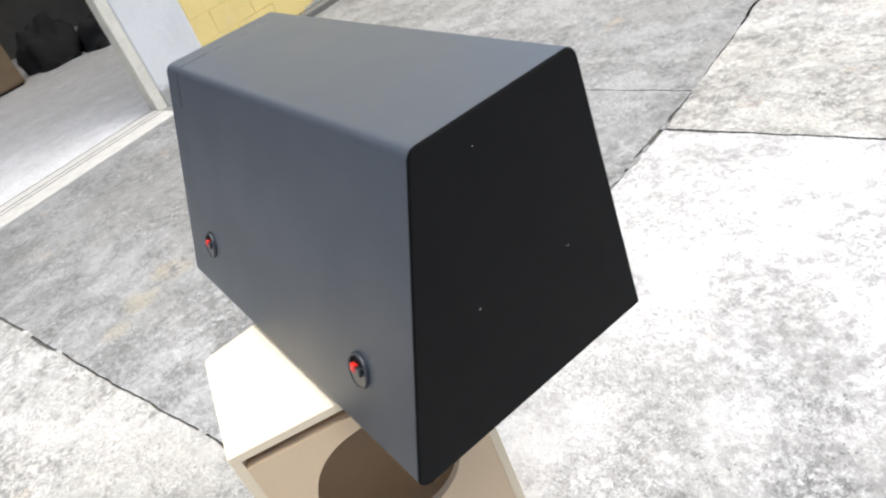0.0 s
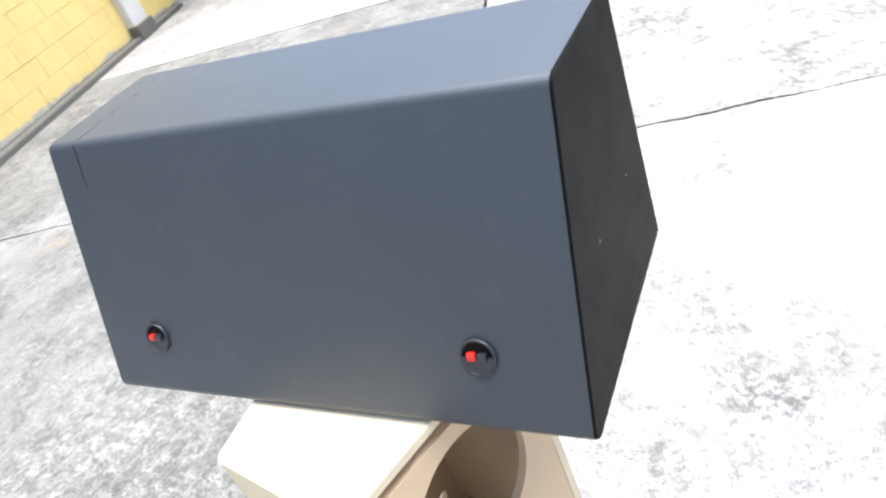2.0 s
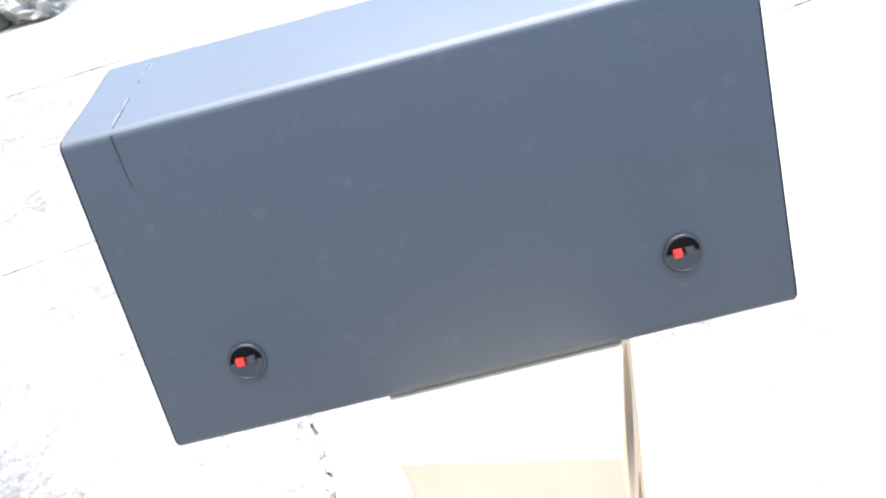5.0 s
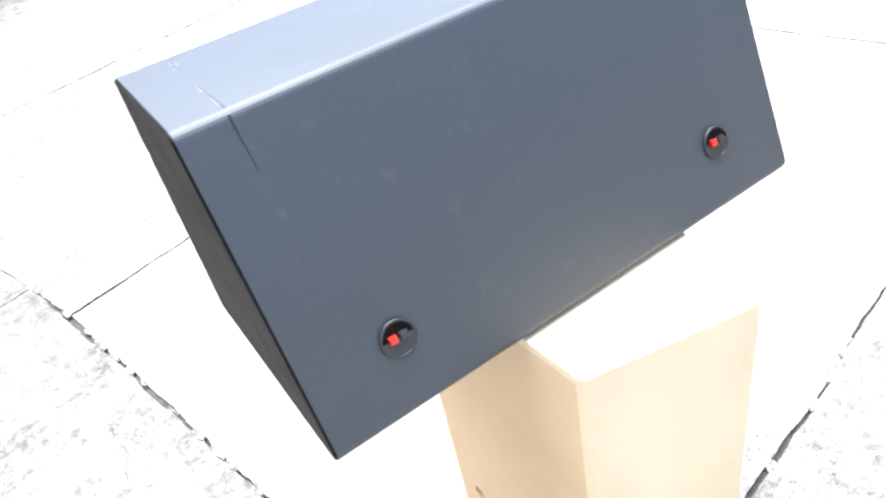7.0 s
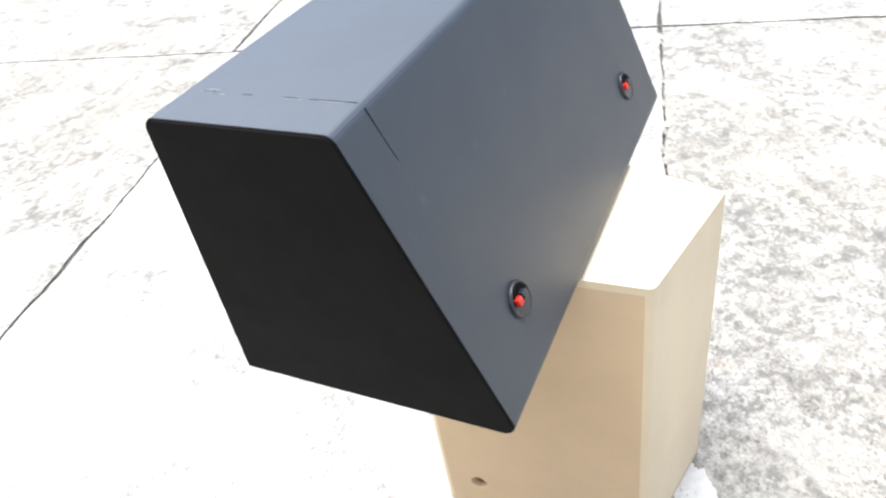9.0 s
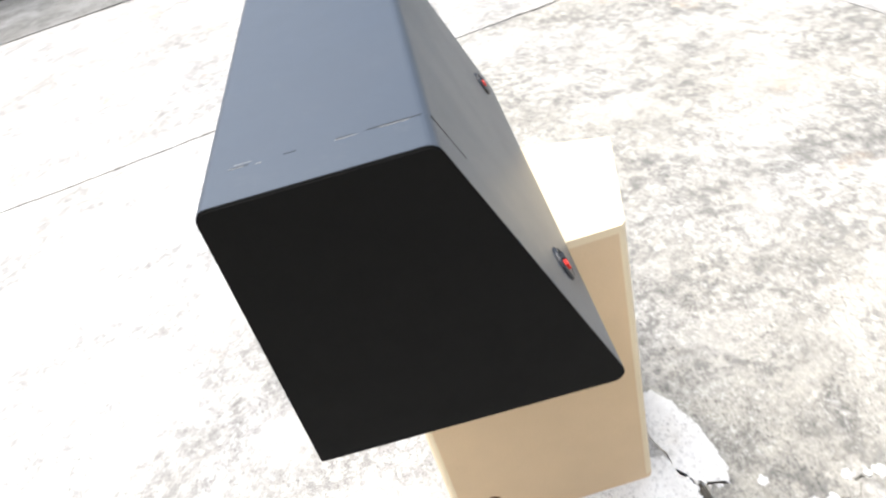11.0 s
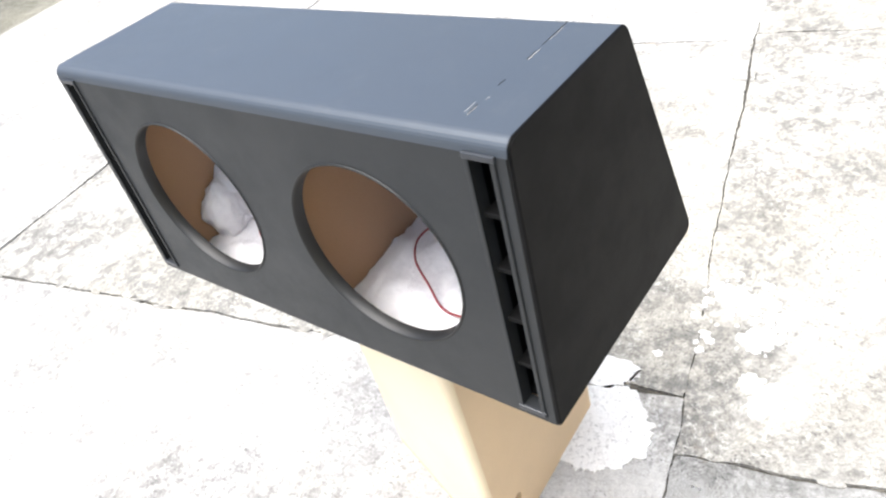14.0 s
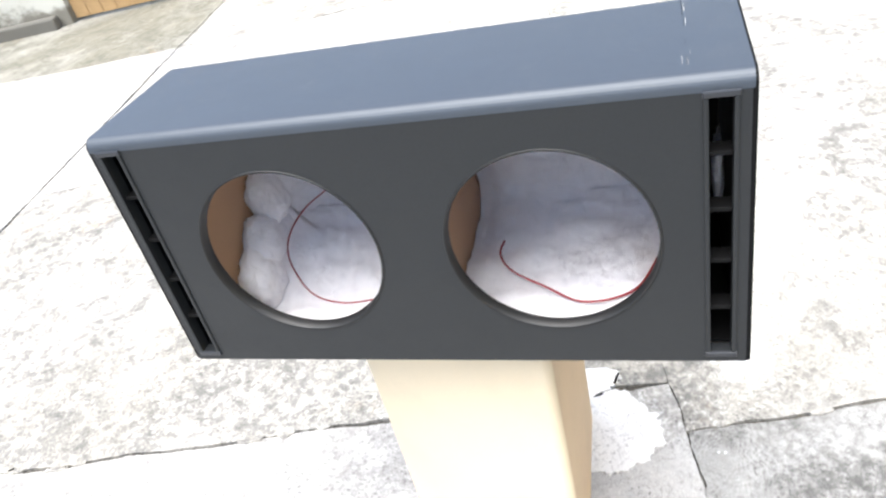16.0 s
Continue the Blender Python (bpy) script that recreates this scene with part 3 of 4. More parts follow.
seat(house_box("track", (UW - 0.13, DOOR_LO + 0.09, -0.05), (UW - 0.085, DOOR_HI, 0.012), M_GREYWALL, None, 0.003), door)
for g in (0.035, 0.10):
    seat(house_box("groove", (UW + g, DOOR_LO + 0.09, 0.020), (UW + g + 0.012, DOOR_HI, 0.0235), M_GREYWALL), door)
floor = setting(house_box("floor", (UW - 5.8, -6.4, -0.2), (UW - 0.135, 6.6, 0.006), M_FLOOR_IN), "smooth pale concrete workshop floor", "floor")
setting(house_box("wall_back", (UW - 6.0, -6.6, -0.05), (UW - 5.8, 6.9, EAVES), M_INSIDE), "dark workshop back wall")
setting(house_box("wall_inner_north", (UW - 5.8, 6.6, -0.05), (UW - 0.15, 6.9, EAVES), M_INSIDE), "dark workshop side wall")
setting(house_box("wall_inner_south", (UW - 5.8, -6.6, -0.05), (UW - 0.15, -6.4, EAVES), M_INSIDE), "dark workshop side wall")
# ceiling with the same added opening for daylight
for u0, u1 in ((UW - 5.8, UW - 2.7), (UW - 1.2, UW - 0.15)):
    setting(house_box("ceiling", (u0, -6.4, EAVES - 0.06), (u1, 6.6, EAVES - 0.003), M_INSIDE), "unseen workshop ceiling, left open below the roof gap", "ceiling")

# ---- far yard wall to the south-east ----
VS = -6.1
wall_south = setting(yard_box("wall_south", (4.50, VS - 0.2, -0.05), (8.2, VS, 2.4), M_PALEWALL), "pale rendered yard wall with a dirty foot")
setting(yard_box("wall_south_end", (-4.4, VS - 0.2, -0.05), (2.96, VS, 2.4), M_PALEWALL), "pale rendered yard wall")
setting(yard_box("ledge", (4.62, VS, -0.05), (8.2, VS + 0.12, 0.12), M_GREYWALL, None, 0.02), "dark mossy cement ledge at the wall foot", "ledge")
WIRES = (
    [(0.375, 0.195, 0.815), (0.377, 0.23, 0.812), (0.351, 0.271, 0.808), (0.294, 0.31, 0.806), (0.238, 0.345, 0.804), (0.187, 0.342, 0.804), (0.146, 0.316, 0.806), (0.118, 0.254, 0.812)],
    [(0.675, 0.19, 0.945), (0.725, 0.20, 0.915), (0.770, 0.20, 0.870), (0.785, 0.215, 0.838), (0.767, 0.25, 0.818), (0.705, 0.315, 0.808), (0.641, 0.338, 0.804), (0.580, 0.331, 0.804)],
)
gate = thing("gate", "closed brown wooden board gate", "gate", (*yard(3.73, VS), 0))
for i in range(10):
    seat(yard_box("board", (2.97 + i * 0.152, VS - 0.10, 0.03), (2.97 + i * 0.152 + 0.146, VS - 0.07, 2.1), M_WOOD, None, 0.004), gate)
for z in (0.25, 1.0, 1.8):
    seat(yard_box("rail", (2.97, VS - 0.069, z), (4.49, VS - 0.04, z + 0.09), M_WOOD, None, 0.004), gate)

# ---- things along the house ----


def drum(u, v, lean):
    x, y = yard(u, v)
    ob = thing("drum", "old olive-grey steel drum beside the yard wall", "drum", (x, y, 0), group="drums by the wall")
    shell = [(0.0, 0.0), (0.27, 0.0), (0.285, 0.012), (0.28, 0.03), (0.28, 0.28), (0.292, 0.295), (0.28, 0.31), (0.28, 0.56), (0.292, 0.575), (0.28, 0.59), (0.28, 0.84), (0.288, 0.86), (0.27, 0.87), (0.26, 0.85), (0.0, 0.85)]
    smooth(part("shell", lathe([(max(r, 0.001), z) for r, z in shell], 36), M_DRUM, ob))
    part("bung", lathe([(0.03, 0.852), (0.03, 0.868), (0.02, 0.87)], 16, Matrix.Translation((0.15, 0.05, 0))), M_STEEL, ob)
    ob.rotation_euler.z = lean
    return ob


drum(-2.62, 7.09, 0.3)
drum(-2.02, 7.0, 1.4)
x, y = yard(-1.48, 6.9)
foil = bmesh.new()
bmesh.ops.create_icosphere(foil, subdivisions=4, radius=0.22)
for v in foil.verts:
    n = 1 + 0.5 * noise.noise(v.co * 7) + 0.25 * noise.noise(v.co * 19)
    v.co = Vector((v.co.x * n * 1.3 + x, v.co.y * n + y, max(0.0, (v.co.z + 0.13) * n * 0.8)))
tagged(part("crumpled_bag", foil, M_FOIL), "crumpled silver plastic bag lying on the concrete", "bag")

weed = bmesh.new()
wx, wy = yard(6.1, VS + 0.2)
for i in range(60):
    a, h, r = random.random() * 6.28, 0.06 + 0.14 * random.random(), 0.02 + 0.16 * random.random()
    b = Vector((wx + 0.07 * random.uniform(-1, 1), wy + 0.05 * random.uniform(-1, 1), 0))
    d = Vector((math.cos(a), math.sin(a), 0))
    s = Vector((-d.y, d.x, 0)) * 0.012
    q = [b - s * 0.4, b + s * 0.4, b + d * r * 0.5 + s + Vector((0, 0, h * 0.8)), b + d * r + Vector((0, 0, h)), b + d * r * 0.5 - s + Vector((0, 0, h * 0.8))]
    weed.faces.new([weed.verts.new(p) for p in q])
tagged(part("weed", weed, M_LEAF), "small green weed growing at the foot of the wall", "weed", kind="stuff")

# workshop contents
cab = thing("cupboard", "brown board cupboard standing in the dim workshop", "cupboard", (*house(UW - 3.9, 1.9), 0))
seat(house_box("carcass", (UW - 4.3, 1.35, 0.03), (UW - 3.72, 2.05, 1.5), M_CARD, None, 0.006), cab)
seat(house_box("door_leaf", (UW - 3.718, 1.37, 0.06), (UW - 3.70, 1.69, 1.47), M_CARD, None, 0.003), cab)
seat(house_box("door_leaf", (UW - 3.718, 1.71, 0.06), (UW - 3.70, 2.03, 1.47), M_CARD, None, 0.003), cab)
seat(house_box("base", (UW - 4.28, 1.37, 0.006), (UW - 3.75, 2.03, 0.03), M_DARK), cab)
for u, v, r, h, sd in ((-4.0, 2.6, 0.35, 0.5, 1), (-3.6, 3.1, 0.3, 0.35, 2), (-3.9, 1.05, 0.22, 0.3, 3)):
    x, y = house(UW + u, v)
    heap = bmesh.new()
    bmesh.ops.create_icosphere(heap, subdivisions=4, radius=1)
    for p in heap.verts:
        n = 1 + 0.35 * noise.noise(p.co * 2 + Vector((sd, 0, 0))) + 0.12 * noise.noise(p.co * 7)
        p.co = Vector((x + p.co.x * r * n, y + p.co.y * r * n, 0.006 + max(0.0, p.co.z * h * n)))
    tagged(smooth(part("black_sack", heap, M_DARK)), "slumped black cloth sack on the workshop floor", "sack", group="sacks in the workshop")

# ---- the raw board box standing on end as a support ----
TOP = 0.758
SW, SE, NE, NW = (0.318, -0.116), (0.598, -0.182), (0.717, 0.206), (0.299, 0.350)
raw = thing("raw_speaker_box", "unfinished fibreboard speaker box stood on end", "speaker box", (0.47, 0.07, 0))
ex, ey = Vector((NE[0] - SE[0], NE[1] - SE[1], 0)).normalized(), Vector((0, 0, 1))
en = ex.cross(ey)
FACE = Matrix(((ex.x, ey.x, en.x, SE[0]), (ex.y, ey.y, en.y, SE[1]), (ex.z, ey.z, en.z, 0), (0, 0, 0, 1)))
wide = (Vector(NE) - Vector(SE)).length
t = 0.016


OUTLINE = rounded([(*SW, 0.0175), (*SE, 0.0), (*NE, 0.0), (*NW, 0.0175)])
SW_ARC, NW_ARC = OUTLINE[:7], OUTLINE[9:]


def wrap_board(name, line):
    """An upright board whose outer face follows a line, with its thickness to the left of it."""
    pts = [Vector(p) for p in line]
    inside = []
    for i, p in enumerate(pts):
        d = (pts[min(i + 1, len(pts) - 1)] - pts[max(i - 1, 0)]).normalized()
        inside.append(p + Vector((-d.y, d.x)) * t)
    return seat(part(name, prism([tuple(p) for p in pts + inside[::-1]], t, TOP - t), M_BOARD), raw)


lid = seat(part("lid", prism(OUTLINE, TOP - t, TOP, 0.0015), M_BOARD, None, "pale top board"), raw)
seat(part("foot_board", prism(OUTLINE, 0.0, t), M_MDF), raw)
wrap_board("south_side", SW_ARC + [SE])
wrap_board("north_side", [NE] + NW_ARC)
# slanted back board with the small terminal hole
b0, b1 = Vector(NW_ARC[-1]), Vector(SW_ARC[0])
bx = Vector((*(b1 - b0), 0)).normalized()
bn = bx.cross(ey)
BACK = Matrix(((bx.x, ey.x, bn.x, b0.x), (bx.y, ey.y, bn.y, b0.y), (bx.z, ey.z, bn.z, 0), (0, 0, 0, 1)))
blen = (b1 - b0).length
seat(part("back_board", panel([(0.0, t), (blen, t), (blen, TOP - t), (0.0, TOP - t)], [circle(0.097 - (b0 - Vector(NW)).length, 0.095, 0.019, 32)], t, BACK), M_MDF), raw)
# baffle with two round openings and a port slot below the lid
SLOT = 0.022
seat(part("baffle", panel([(t, t), (wide - t, t), (wide - t, TOP - t - SLOT), (t, TOP - t - SLOT)],
                          [circle(0.206, 0.560, 0.127), circle(0.206, 0.203, 0.127)], t, FACE @ pose(0, 0, -0.002)), M_MDF), raw)
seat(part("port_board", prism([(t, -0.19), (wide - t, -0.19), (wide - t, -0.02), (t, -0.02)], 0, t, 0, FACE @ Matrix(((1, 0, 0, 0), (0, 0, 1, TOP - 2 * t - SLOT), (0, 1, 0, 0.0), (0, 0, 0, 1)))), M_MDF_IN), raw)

# ---- the black vinyl-covered box ----
LONG = 0.90
box = thing("speaker_box", "black vinyl-covered double subwoofer box with empty speaker holes", "speaker box", (0.45, 0.2, TOP))
FRONT_LO, FRONT_HI, TOP_BACK, ROOF = 0.429, 0.418, 0.156, 1.188
W = 0.018
OUT = rounded([(FRONT_LO, TOP, 0.004), (-0.012, TOP, 0.016), (TOP_BACK, ROOF, 0.018), (FRONT_HI, ROOF, 0.016)])


def sleeve():
    """Top, slanted back and bottom, wrapped as one skin with rounded edges; the front is left open."""
    bm = bmesh.new()
    line = OUT[3:] + [(FRONT_HI + 0.0008, ROOF - 0.0195)]
    xs = [0.0015 + (LONG - 0.003) * k / 40 for k in range(41)]
    rows = [[bm.verts.new((x, y, z)) for y, z in line] for x in xs]
    for a, b in zip(rows, rows[1:]):
        for i in range(len(line) - 1):
            bm.faces.new((a[i], a[i + 1], b[i + 1], b[i]))
    return bm


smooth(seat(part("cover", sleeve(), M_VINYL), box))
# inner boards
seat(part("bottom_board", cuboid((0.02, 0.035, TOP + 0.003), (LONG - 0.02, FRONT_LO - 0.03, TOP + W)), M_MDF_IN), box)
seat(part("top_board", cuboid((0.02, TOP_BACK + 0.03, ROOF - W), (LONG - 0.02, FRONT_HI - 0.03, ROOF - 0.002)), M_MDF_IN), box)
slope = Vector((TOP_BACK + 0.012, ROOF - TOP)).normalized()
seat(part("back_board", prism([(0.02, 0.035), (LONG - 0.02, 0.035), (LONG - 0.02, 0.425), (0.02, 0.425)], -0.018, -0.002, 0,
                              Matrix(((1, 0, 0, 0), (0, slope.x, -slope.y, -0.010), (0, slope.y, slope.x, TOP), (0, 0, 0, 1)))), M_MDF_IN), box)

# front baffle: two speaker holes and two port slots
rise = Vector((0, FRONT_HI - FRONT_LO, ROOF - TOP))
tall = rise.length
rise.normalize()
out = Vector((-1, 0, 0)).cross(rise)
BAF = Matrix(((-1, rise.x, out.x, LONG), (0, rise.y, out.y, FRONT_LO), (0, rise.z, out.z, TOP), (0, 0, 0, 1)))
HOLES = ((LONG - 0.252, 0.212), (LONG - 0.641, 0.214))
SLOTS = ((LONG - 0.050, LONG - 0.023), (LONG - 0.880, LONG - 0.853))


def rect(x0, x1, y0, y1):
    return [(x0, y0), (x1, y0), (x1, y1), (x0, y1)]


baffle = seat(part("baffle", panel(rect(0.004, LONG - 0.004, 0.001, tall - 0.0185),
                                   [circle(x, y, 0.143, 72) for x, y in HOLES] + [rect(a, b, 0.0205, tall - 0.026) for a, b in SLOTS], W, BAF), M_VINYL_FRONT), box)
for x, y in HOLES:
    ring = lathe([(0.1425, -0.0190), (0.1425, 0.0005), (0.1445, 0.0016), (0.1458, 0.0016), (0.1466, 0.0003), (0.1466, -0.004)], 72, BAF @ Matrix.Translation((x, y, 0)))
    ring.faces.ensure_lookup_table()
    bmesh.ops.delete(ring, geom=[f for f in ring.faces if len(f.verts) > 4], context='FACES')
    smooth(seat(part("hole_rim", ring, M_SEAM, None, "black trim ring round a speaker hole"), box))
for a, b in SLOTS:
    for y in (0.0165, tall - 0.022):
        seat(part("slot_cap", join(prism(rect(a - 0.007, b + 0.007, y - 0.004, y + 0.004), 0, 0.004, 0.0015, BAF)), M_PLASTIC, None, "shiny black port end trim"), box)
    for x in (a - 0.003, b + 0.003):
        seat(part("slot_trim", prism(rect(x - 0.003, x + 0.003, 0.0205, tall - 0.026), -0.001, 0.003, 0.0012, BAF), M_VINYL_FRONT), box)
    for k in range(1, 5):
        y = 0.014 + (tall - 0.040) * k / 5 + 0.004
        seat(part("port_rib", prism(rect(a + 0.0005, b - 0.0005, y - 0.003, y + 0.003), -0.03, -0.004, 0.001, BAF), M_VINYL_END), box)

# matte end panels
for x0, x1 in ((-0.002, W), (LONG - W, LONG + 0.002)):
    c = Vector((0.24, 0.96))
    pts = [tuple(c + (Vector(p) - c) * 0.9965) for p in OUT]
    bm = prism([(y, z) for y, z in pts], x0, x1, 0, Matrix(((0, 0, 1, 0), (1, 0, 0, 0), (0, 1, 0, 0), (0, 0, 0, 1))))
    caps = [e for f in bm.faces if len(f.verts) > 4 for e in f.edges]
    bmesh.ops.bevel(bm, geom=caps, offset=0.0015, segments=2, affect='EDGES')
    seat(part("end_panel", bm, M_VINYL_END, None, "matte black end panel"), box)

# pale nicks in the end panel's skin
for y, z, w, h, turn in ((0.235, 1.149, 0.003, 0.0005, 0.3), (0.327, 0.940, 0.005, 0.0007, 0.2), (0.169, 0.947, 0.006, 0.0009, 0.5)):
    bm = prism([(-w / 2, 0), (-w * 0.1, -h), (w / 2, -h * 0.2), (w * 0.2, h * 0.8)], 0, 0.0003, 0, Matrix(((0, 0, 1, LONG + 0.002), (math.cos(turn), -math.sin(turn), 0, y), (math.sin(turn), math.cos(turn), 0, z), (0, 0, 0, 1))))
    seat(part("nick_glint", bm, M_NICK_GLINT, None, "pale nick in the black skin"), box)

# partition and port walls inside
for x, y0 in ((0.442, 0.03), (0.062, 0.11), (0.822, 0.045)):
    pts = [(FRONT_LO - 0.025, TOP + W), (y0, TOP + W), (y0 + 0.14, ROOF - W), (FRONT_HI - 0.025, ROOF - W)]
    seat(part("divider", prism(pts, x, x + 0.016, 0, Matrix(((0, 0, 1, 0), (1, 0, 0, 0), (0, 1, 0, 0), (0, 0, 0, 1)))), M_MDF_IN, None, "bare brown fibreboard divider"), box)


# added black sheets stand in for the shade deep in the port slots
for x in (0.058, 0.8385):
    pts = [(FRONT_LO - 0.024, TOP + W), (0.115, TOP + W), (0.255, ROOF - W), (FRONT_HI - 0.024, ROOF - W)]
    seat(part("port_shade", prism(pts, x, x + 0.0035, 0, Matrix(((0, 0, 1, 0), (1, 0, 0, 0), (0, 1, 0, 0), (0, 0, 0, 1)))), M_VINYL_END), box)


# more added black strips, darkening each port's floor and top
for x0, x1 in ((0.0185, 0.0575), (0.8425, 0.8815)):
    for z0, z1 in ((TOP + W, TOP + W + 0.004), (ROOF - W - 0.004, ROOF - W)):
        seat(part("port_shade", cuboid((x0, 0.06 if z0 < 1 else 0.20, z0), (x1, FRONT_LO - 0.022 if z0 < 1 else FRONT_HI - 0.022, z1)), M_VINYL_END), box)


# and black sheets over the back, dark as the unlit port end
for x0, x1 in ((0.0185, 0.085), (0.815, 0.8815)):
    seat(part("port_shade", prism([(x0, 0.03), (x1, 0.03), (x1, 0.425), (x0, 0.425)], -0.024, -0.0185, 0,
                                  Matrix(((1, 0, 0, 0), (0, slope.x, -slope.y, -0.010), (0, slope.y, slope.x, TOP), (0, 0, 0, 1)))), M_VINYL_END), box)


def batting(x0, x1, seed, lumps=(), recess=0.0):
    """A fluffy lining along the bottom and up the slanted back of a chamber."""
    path = [(0.40, TOP + 0.022), (0.30, TOP + 0.03), (0.20, TOP + 0.035), (0.12, TOP + 0.05), (0.075, TOP + 0.085), (0.085, TOP + 0.16), (0.115, TOP + 0.24), (0.145, TOP + 0.32), (0.175, TOP + 0.375), (0.24, TOP + 0.402), (0.33, TOP + 0.406)]
    bm = bmesh.new()
    rows = []
    nx, ny = 60, 80
    for i in range(nx + 1):
        x = x0 + (x1 - x0) * i / nx
        row = []
        for j in range(ny + 1):
            step = j * 60 / ny
            f = j / ny * (len(path) - 1)
            k = min(int(f), len(path) - 2)
            a, b = Vector(path[k]), Vector(path[k + 1])
            p = a.lerp(b, f - k)
            d = (b - a).normalized()
            n = Vector((d.y, -d.x))
            q = Vector((x * 6, step * 0.11, seed))
            puff = 0.022 * noise.noise(q) + 0.011 * noise.noise(q * 3.1) + 0.006 * noise.noise(q * 9) + 0.003 * noise.noise(q * 21)
            for lx, lj, size in lumps:
                puff += size * math.exp(-((x - lx) / 0.036) ** 2 - ((step - lj) / 5.0) ** 2) * (1 + 0.25 * noise.noise(q * 4))
            rise_ = min(1.0, max(0.0, (step - 13) / 9))
            puff = max(puff - recess * rise_ * rise_ * min(1.0, max(0.0, (58 - step) / 9)) * math.exp(-((x1 - x) / 0.032) ** 2), -0.018)
            edge_in = min(i, nx - i) / nx
            puff -= 0.02 * max(0.0, 0.1 - edge_in) / 0.1 * 0.3
            p = p + n * puff
            row.append(bm.verts.new((x, p.x, max(TOP + W + 0.002, min(p.y, ROOF - W - 0.002)))))
        rows.append(row)
    for a, b in zip(rows, rows[1:]):
        for j in range(ny):
            bm.faces.new((a[j], a[j + 1], b[j + 1], b[j]))
    return bm


for x0, x1, sd, lumps, recess in ((0.0795, 0.44, 1.7, ((0.34, 9, 0.012),), 0.03), (0.46, 0.8205, 5.2, ((0.81, 17, 0.08), (0.81, 27, 0.09), (0.81, 36, 0.05), (0.80, 10, 0.03)), 0.0)):
    lining = tagged(smooth(part("batting", batting(x0, x1, sd, lumps, recess), M_BATTING)), "fluffy white polyester batting lining the speaker chamber", "batting", group="batting in the chambers")

tuft = bmesh.new()
bmesh.ops.create_icosphere(tuft, subdivisions=4, radius=0.045)
for v in tuft.verts:
    q = v.co * 16
    n = 1 + 0.35 * noise.noise(q) + 0.15 * noise.noise(q * 3)
    v.co = Vector((min(0.77 + v.co.x * n, 0.8205), 0.25 + v.co.y * n * 1.3, min(ROOF - W - 0.014 + v.co.z * n * 0.45, ROOF - W - 0.001)))
tagged(smooth(part("batting_tuft", tuft, M_BATTING)), "loose tuft of white batting stuck under the top board", "batting")

for cx, cy, cz, r in ((0.812, 0.290, 0.832, 0.048), (0.811, 0.245, 0.880, 0.042), (0.806, 0.185, 0.935, 0.040), (0.808, 0.150, 1.000, 0.034)):
    wad = bmesh.new()
    bmesh.ops.create_icosphere(wad, subdivisions=5, radius=r)
    for v in wad.verts:
        q = v.co * 17 + Vector((cz * 9, 0, 0))
        n = 1 + 0.26 * noise.noise(q) + 0.14 * noise.noise(q * 2.3) + 0.08 * noise.noise(q * 6) + 0.03 * noise.noise(q * 15)
        v.co = Vector((min(cx + v.co.x * n * 0.9, 0.8205), cy + v.co.y * n * 1.2, max(TOP + W + 0.002, cz + v.co.z * n * 1.35)))
    tagged(smooth(part("batting_tuft", wad, M_BATTING)), "fluffy wad of white batting bulging from the lining", "batting", group="wads of batting")

plug = bmesh.new()
bmesh.ops.create_icosphere(plug, subdivisions=3, radius=1.0)
for v in plug.verts:
    n = 1 + 0.25 * noise.noise(v.co * 2.3)
    v.co = Vector((0.029 + v.co.x * n * 0.0085, 0.25 + v.co.y * n * 0.03, 0.965 + v.co.z * n * 0.062))
tagged(smooth(part("batting_tuft", plug, M_BATTING)), "white batting showing deep inside the port slot", "batting")

# red wires lying on the batting
for pts, r in zip(WIRES, (0.0019, 0.0015)):
    tagged(smooth(part("wire", tube(pts, r), M_WIRE)), "thin red speaker wire looped over the batting", "wire", group="speaker wires")

# terminal cups on the slanted back: a shallow pocket above with its shade painted near-black, a raised deck below,
# clips on its upper lip
bs = Vector((0, TOP_BACK + 0.012, ROOF - TOP)).normalized()
bo = Vector((1, 0, 0)).cross(bs)


def half_disc(r, level, upper, n=24):
    """The part of a disc above or below a level line."""
    w = math.asin(level / r)
    lo, hi = (w, math.pi - w) if upper else (math.pi - w, 2 * math.pi + w)
    return [(r * math.cos(lo + (hi - lo) * k / n), r * math.sin(lo + (hi - lo) * k / n)) for k in range(n + 1)]


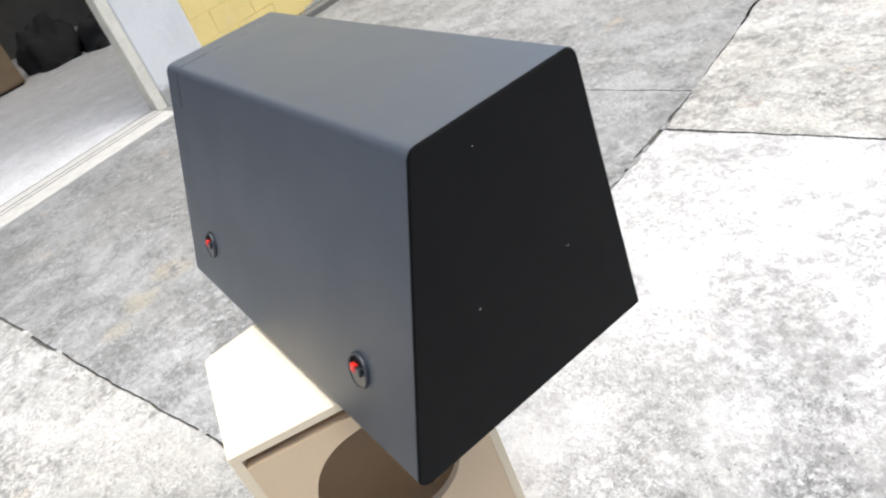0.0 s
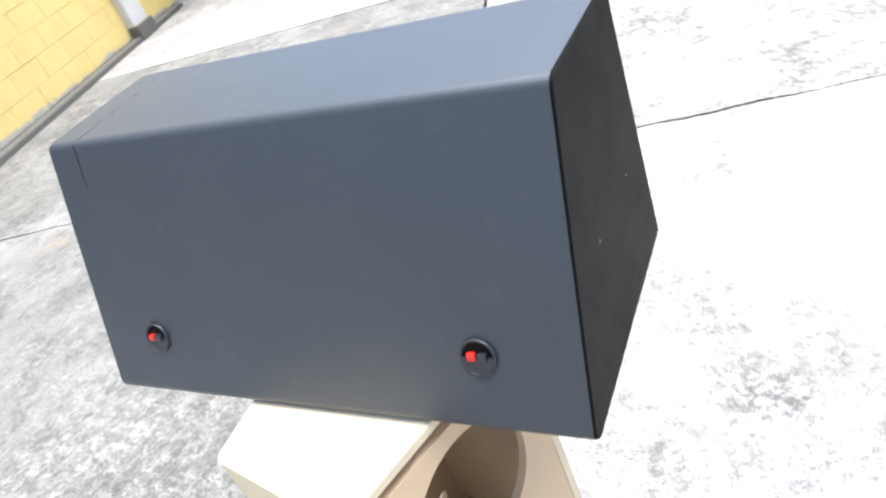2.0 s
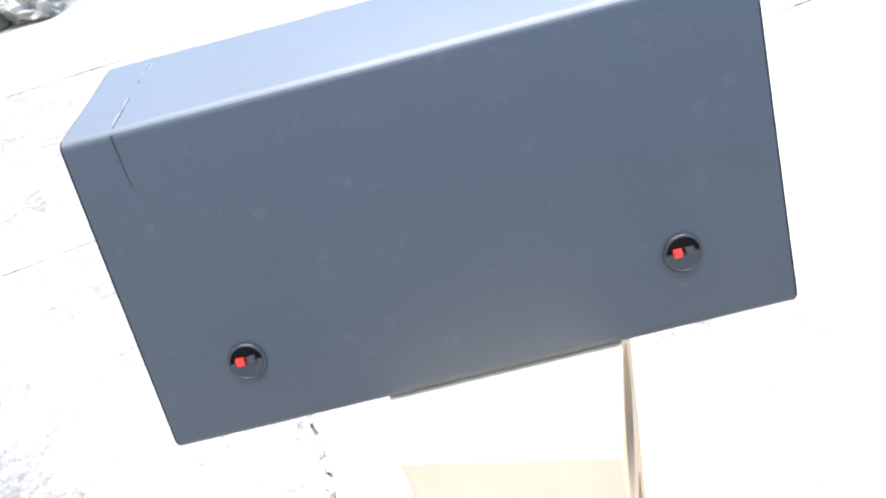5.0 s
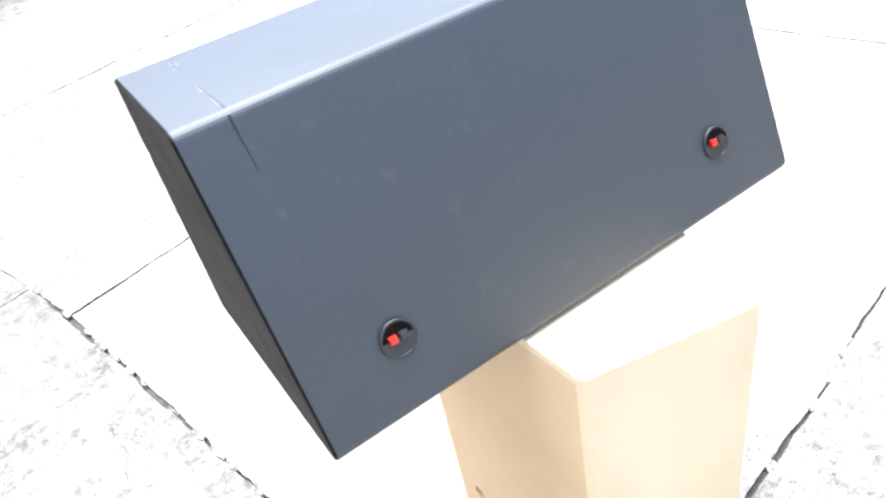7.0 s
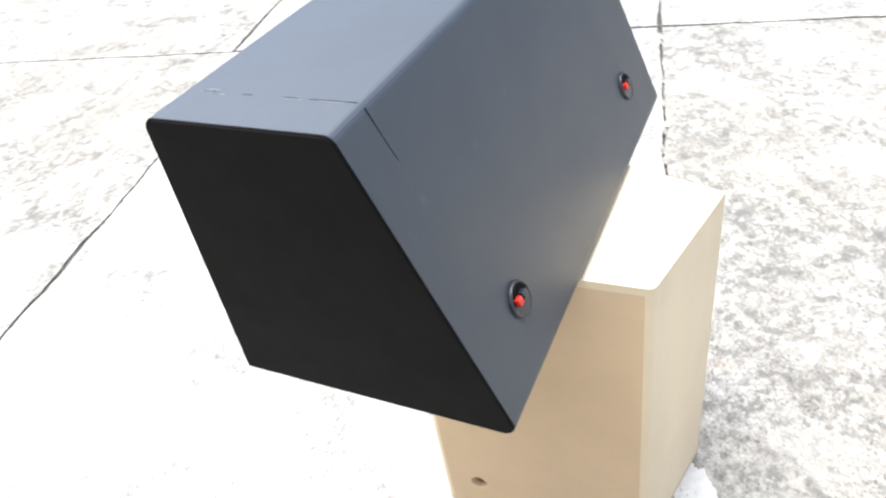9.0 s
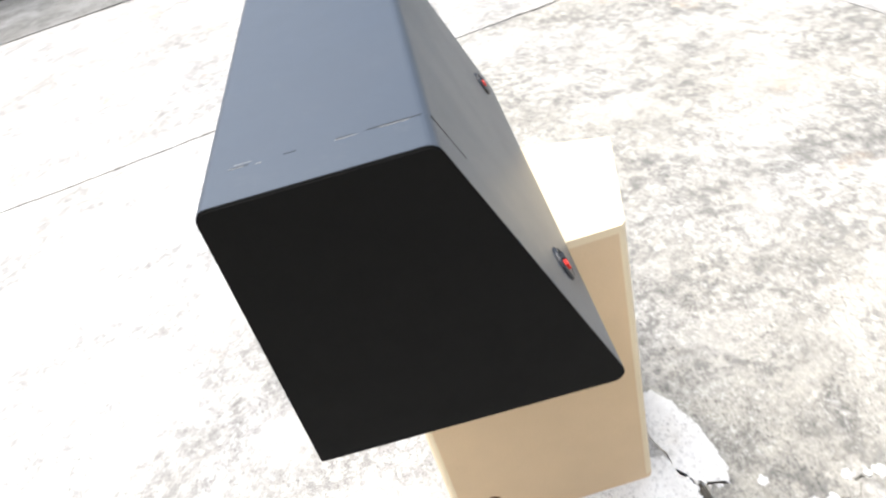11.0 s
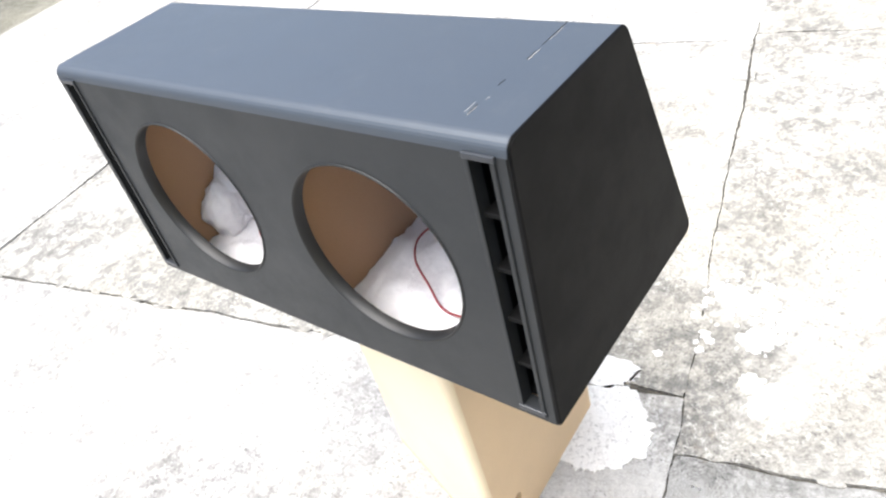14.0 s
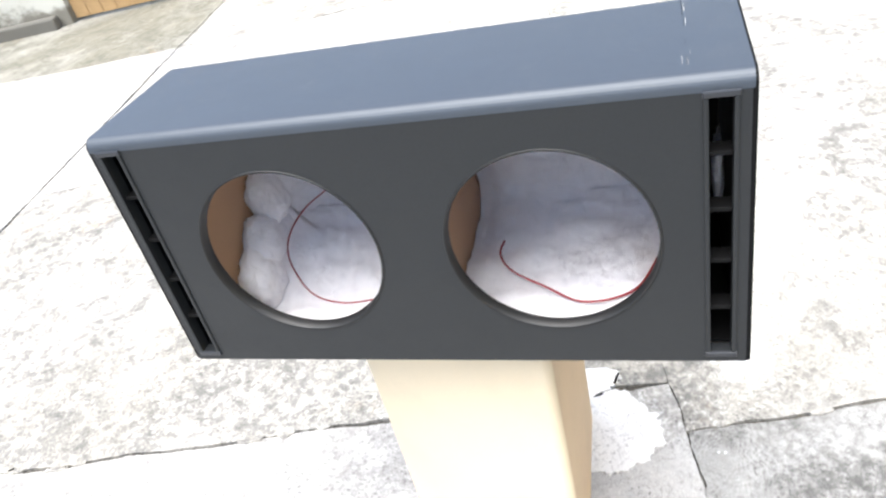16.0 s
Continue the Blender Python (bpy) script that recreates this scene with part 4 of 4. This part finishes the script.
for x, h in ((0.139, 0.116), (0.756, 0.119)):
    o = Vector((x, -0.012, TOP)) + bs * h
    CUP = Matrix(((1, bs.x, bo.x, o.x), (0, bs.y, bo.y, o.y), (0, bs.z, bo.z, o.z), (0, 0, 0, 1))) @ Matrix.Diagonal((0.94, 0.94, 1, 1))
    cup = thing("terminal_cup", "round black push terminal cup with red and black clips", "terminal", tuple(o), group="terminal cups")
    rim = lathe([(0.0285, 0.0), (0.0290, 0.0025), (0.0280, 0.0048), (0.0262, 0.0055), (0.0245, 0.0045), (0.0238, 0.0006)], 48, CUP)
    rim.faces.ensure_lookup_table()
    bmesh.ops.delete(rim, geom=[f for f in rim.faces if len(f.verts) > 4], context='FACES')
    smooth(seat(part("bezel", rim, M_PLASTIC), cup))
    seat(part("pocket", prism(half_disc(0.0243, 0.001, True), 0.0003, 0.0007, 0, CUP), M_VINYL_END, None, "hollow of the cup, its shade painted near-black"), cup)
    seat(part("deck", prism(half_disc(0.0242, 0.001, False), 0.0005, 0.0042, 0.0008, CUP), M_PLASTIC, None, "raised lower deck of the cup"), cup)
    for dx, mat, label in ((-0.0085, M_RED, "red push clip"), (0.0085, M_PLASTIC, "black push clip")):
        clip = seat(part("clip", prism(rect(dx - 0.0062, dx + 0.0062, -0.0035, 0.0080), 0.0008, 0.0088, 0.0016, CUP), mat, None, label), cup)
        for y0, y1 in ((0.0085, 0.0125), (-0.0085, -0.0055)):
            pin = part("spring_pin", join(prism(rect(dx - 0.0008, dx + 0.0008, y0, y1), 0.0008, 0.0052, 0.0003, CUP), prism(rect(dx - 0.0030, dx + 0.0030, y0, y0 + 0.0010), 0.0008, 0.0050, 0.0003, CUP)), M_STEEL)
            pin.parent = clip
            pin.matrix_parent_inverse = Matrix.Translation(cup.location).inverted()

# vinyl overlap near one end, across the top and down the back
for y0, y1, w, mat in ((TOP_BACK + 0.008, TOP_BACK + 0.070, 0.0009, M_SEAM), (TOP_BACK + 0.085, TOP_BACK + 0.105, 0.0005, M_SEAM), (TOP_BACK + 0.15, TOP_BACK + 0.165, 0.0004, M_SEAM), (TOP_BACK + 0.205, TOP_BACK + 0.225, 0.0006, M_SEAM)):
    seat(part("seam", cuboid((0.070, y0, ROOF - 0.0002), (0.070 + w, y1, ROOF + 0.0005)), mat, None, "thin lifted vinyl seam"), box)
# pale slivers paint the sky's glint on the seam
for y0, y1, x in ((0.178, 0.212, 0.0676), (0.236, 0.262, 0.0672), (0.345, 0.352, 0.0660), (0.366, 0.384, 0.0690), (0.358, 0.378, 0.0755)):
    seat(part("nick_glint", cuboid((x, y0, ROOF - 0.0002), (x + 0.0005, y1, ROOF + 0.0004)), M_NICK_GLINT, None, "pale sliver painting the glint along the seam"), box)
SEAM = Matrix(((1, bs.x, bo.x, 0.068), (0, bs.y, bo.y, -0.012), (0, bs.z, bo.z, TOP), (0, 0, 0, 1)))
for pts in ([(0.0008, 0.420), (0.0022, 0.420), (0.0012, 0.457), (-0.0008, 0.457)], [(0.0034, 0.385), (0.0040, 0.385), (0.0024, 0.418), (0.0012, 0.418)]):
    seat(part("seam", prism(pts, -0.0003, 0.0006, 0, SEAM), M_SEAM, None, "short split in the vinyl"), box)
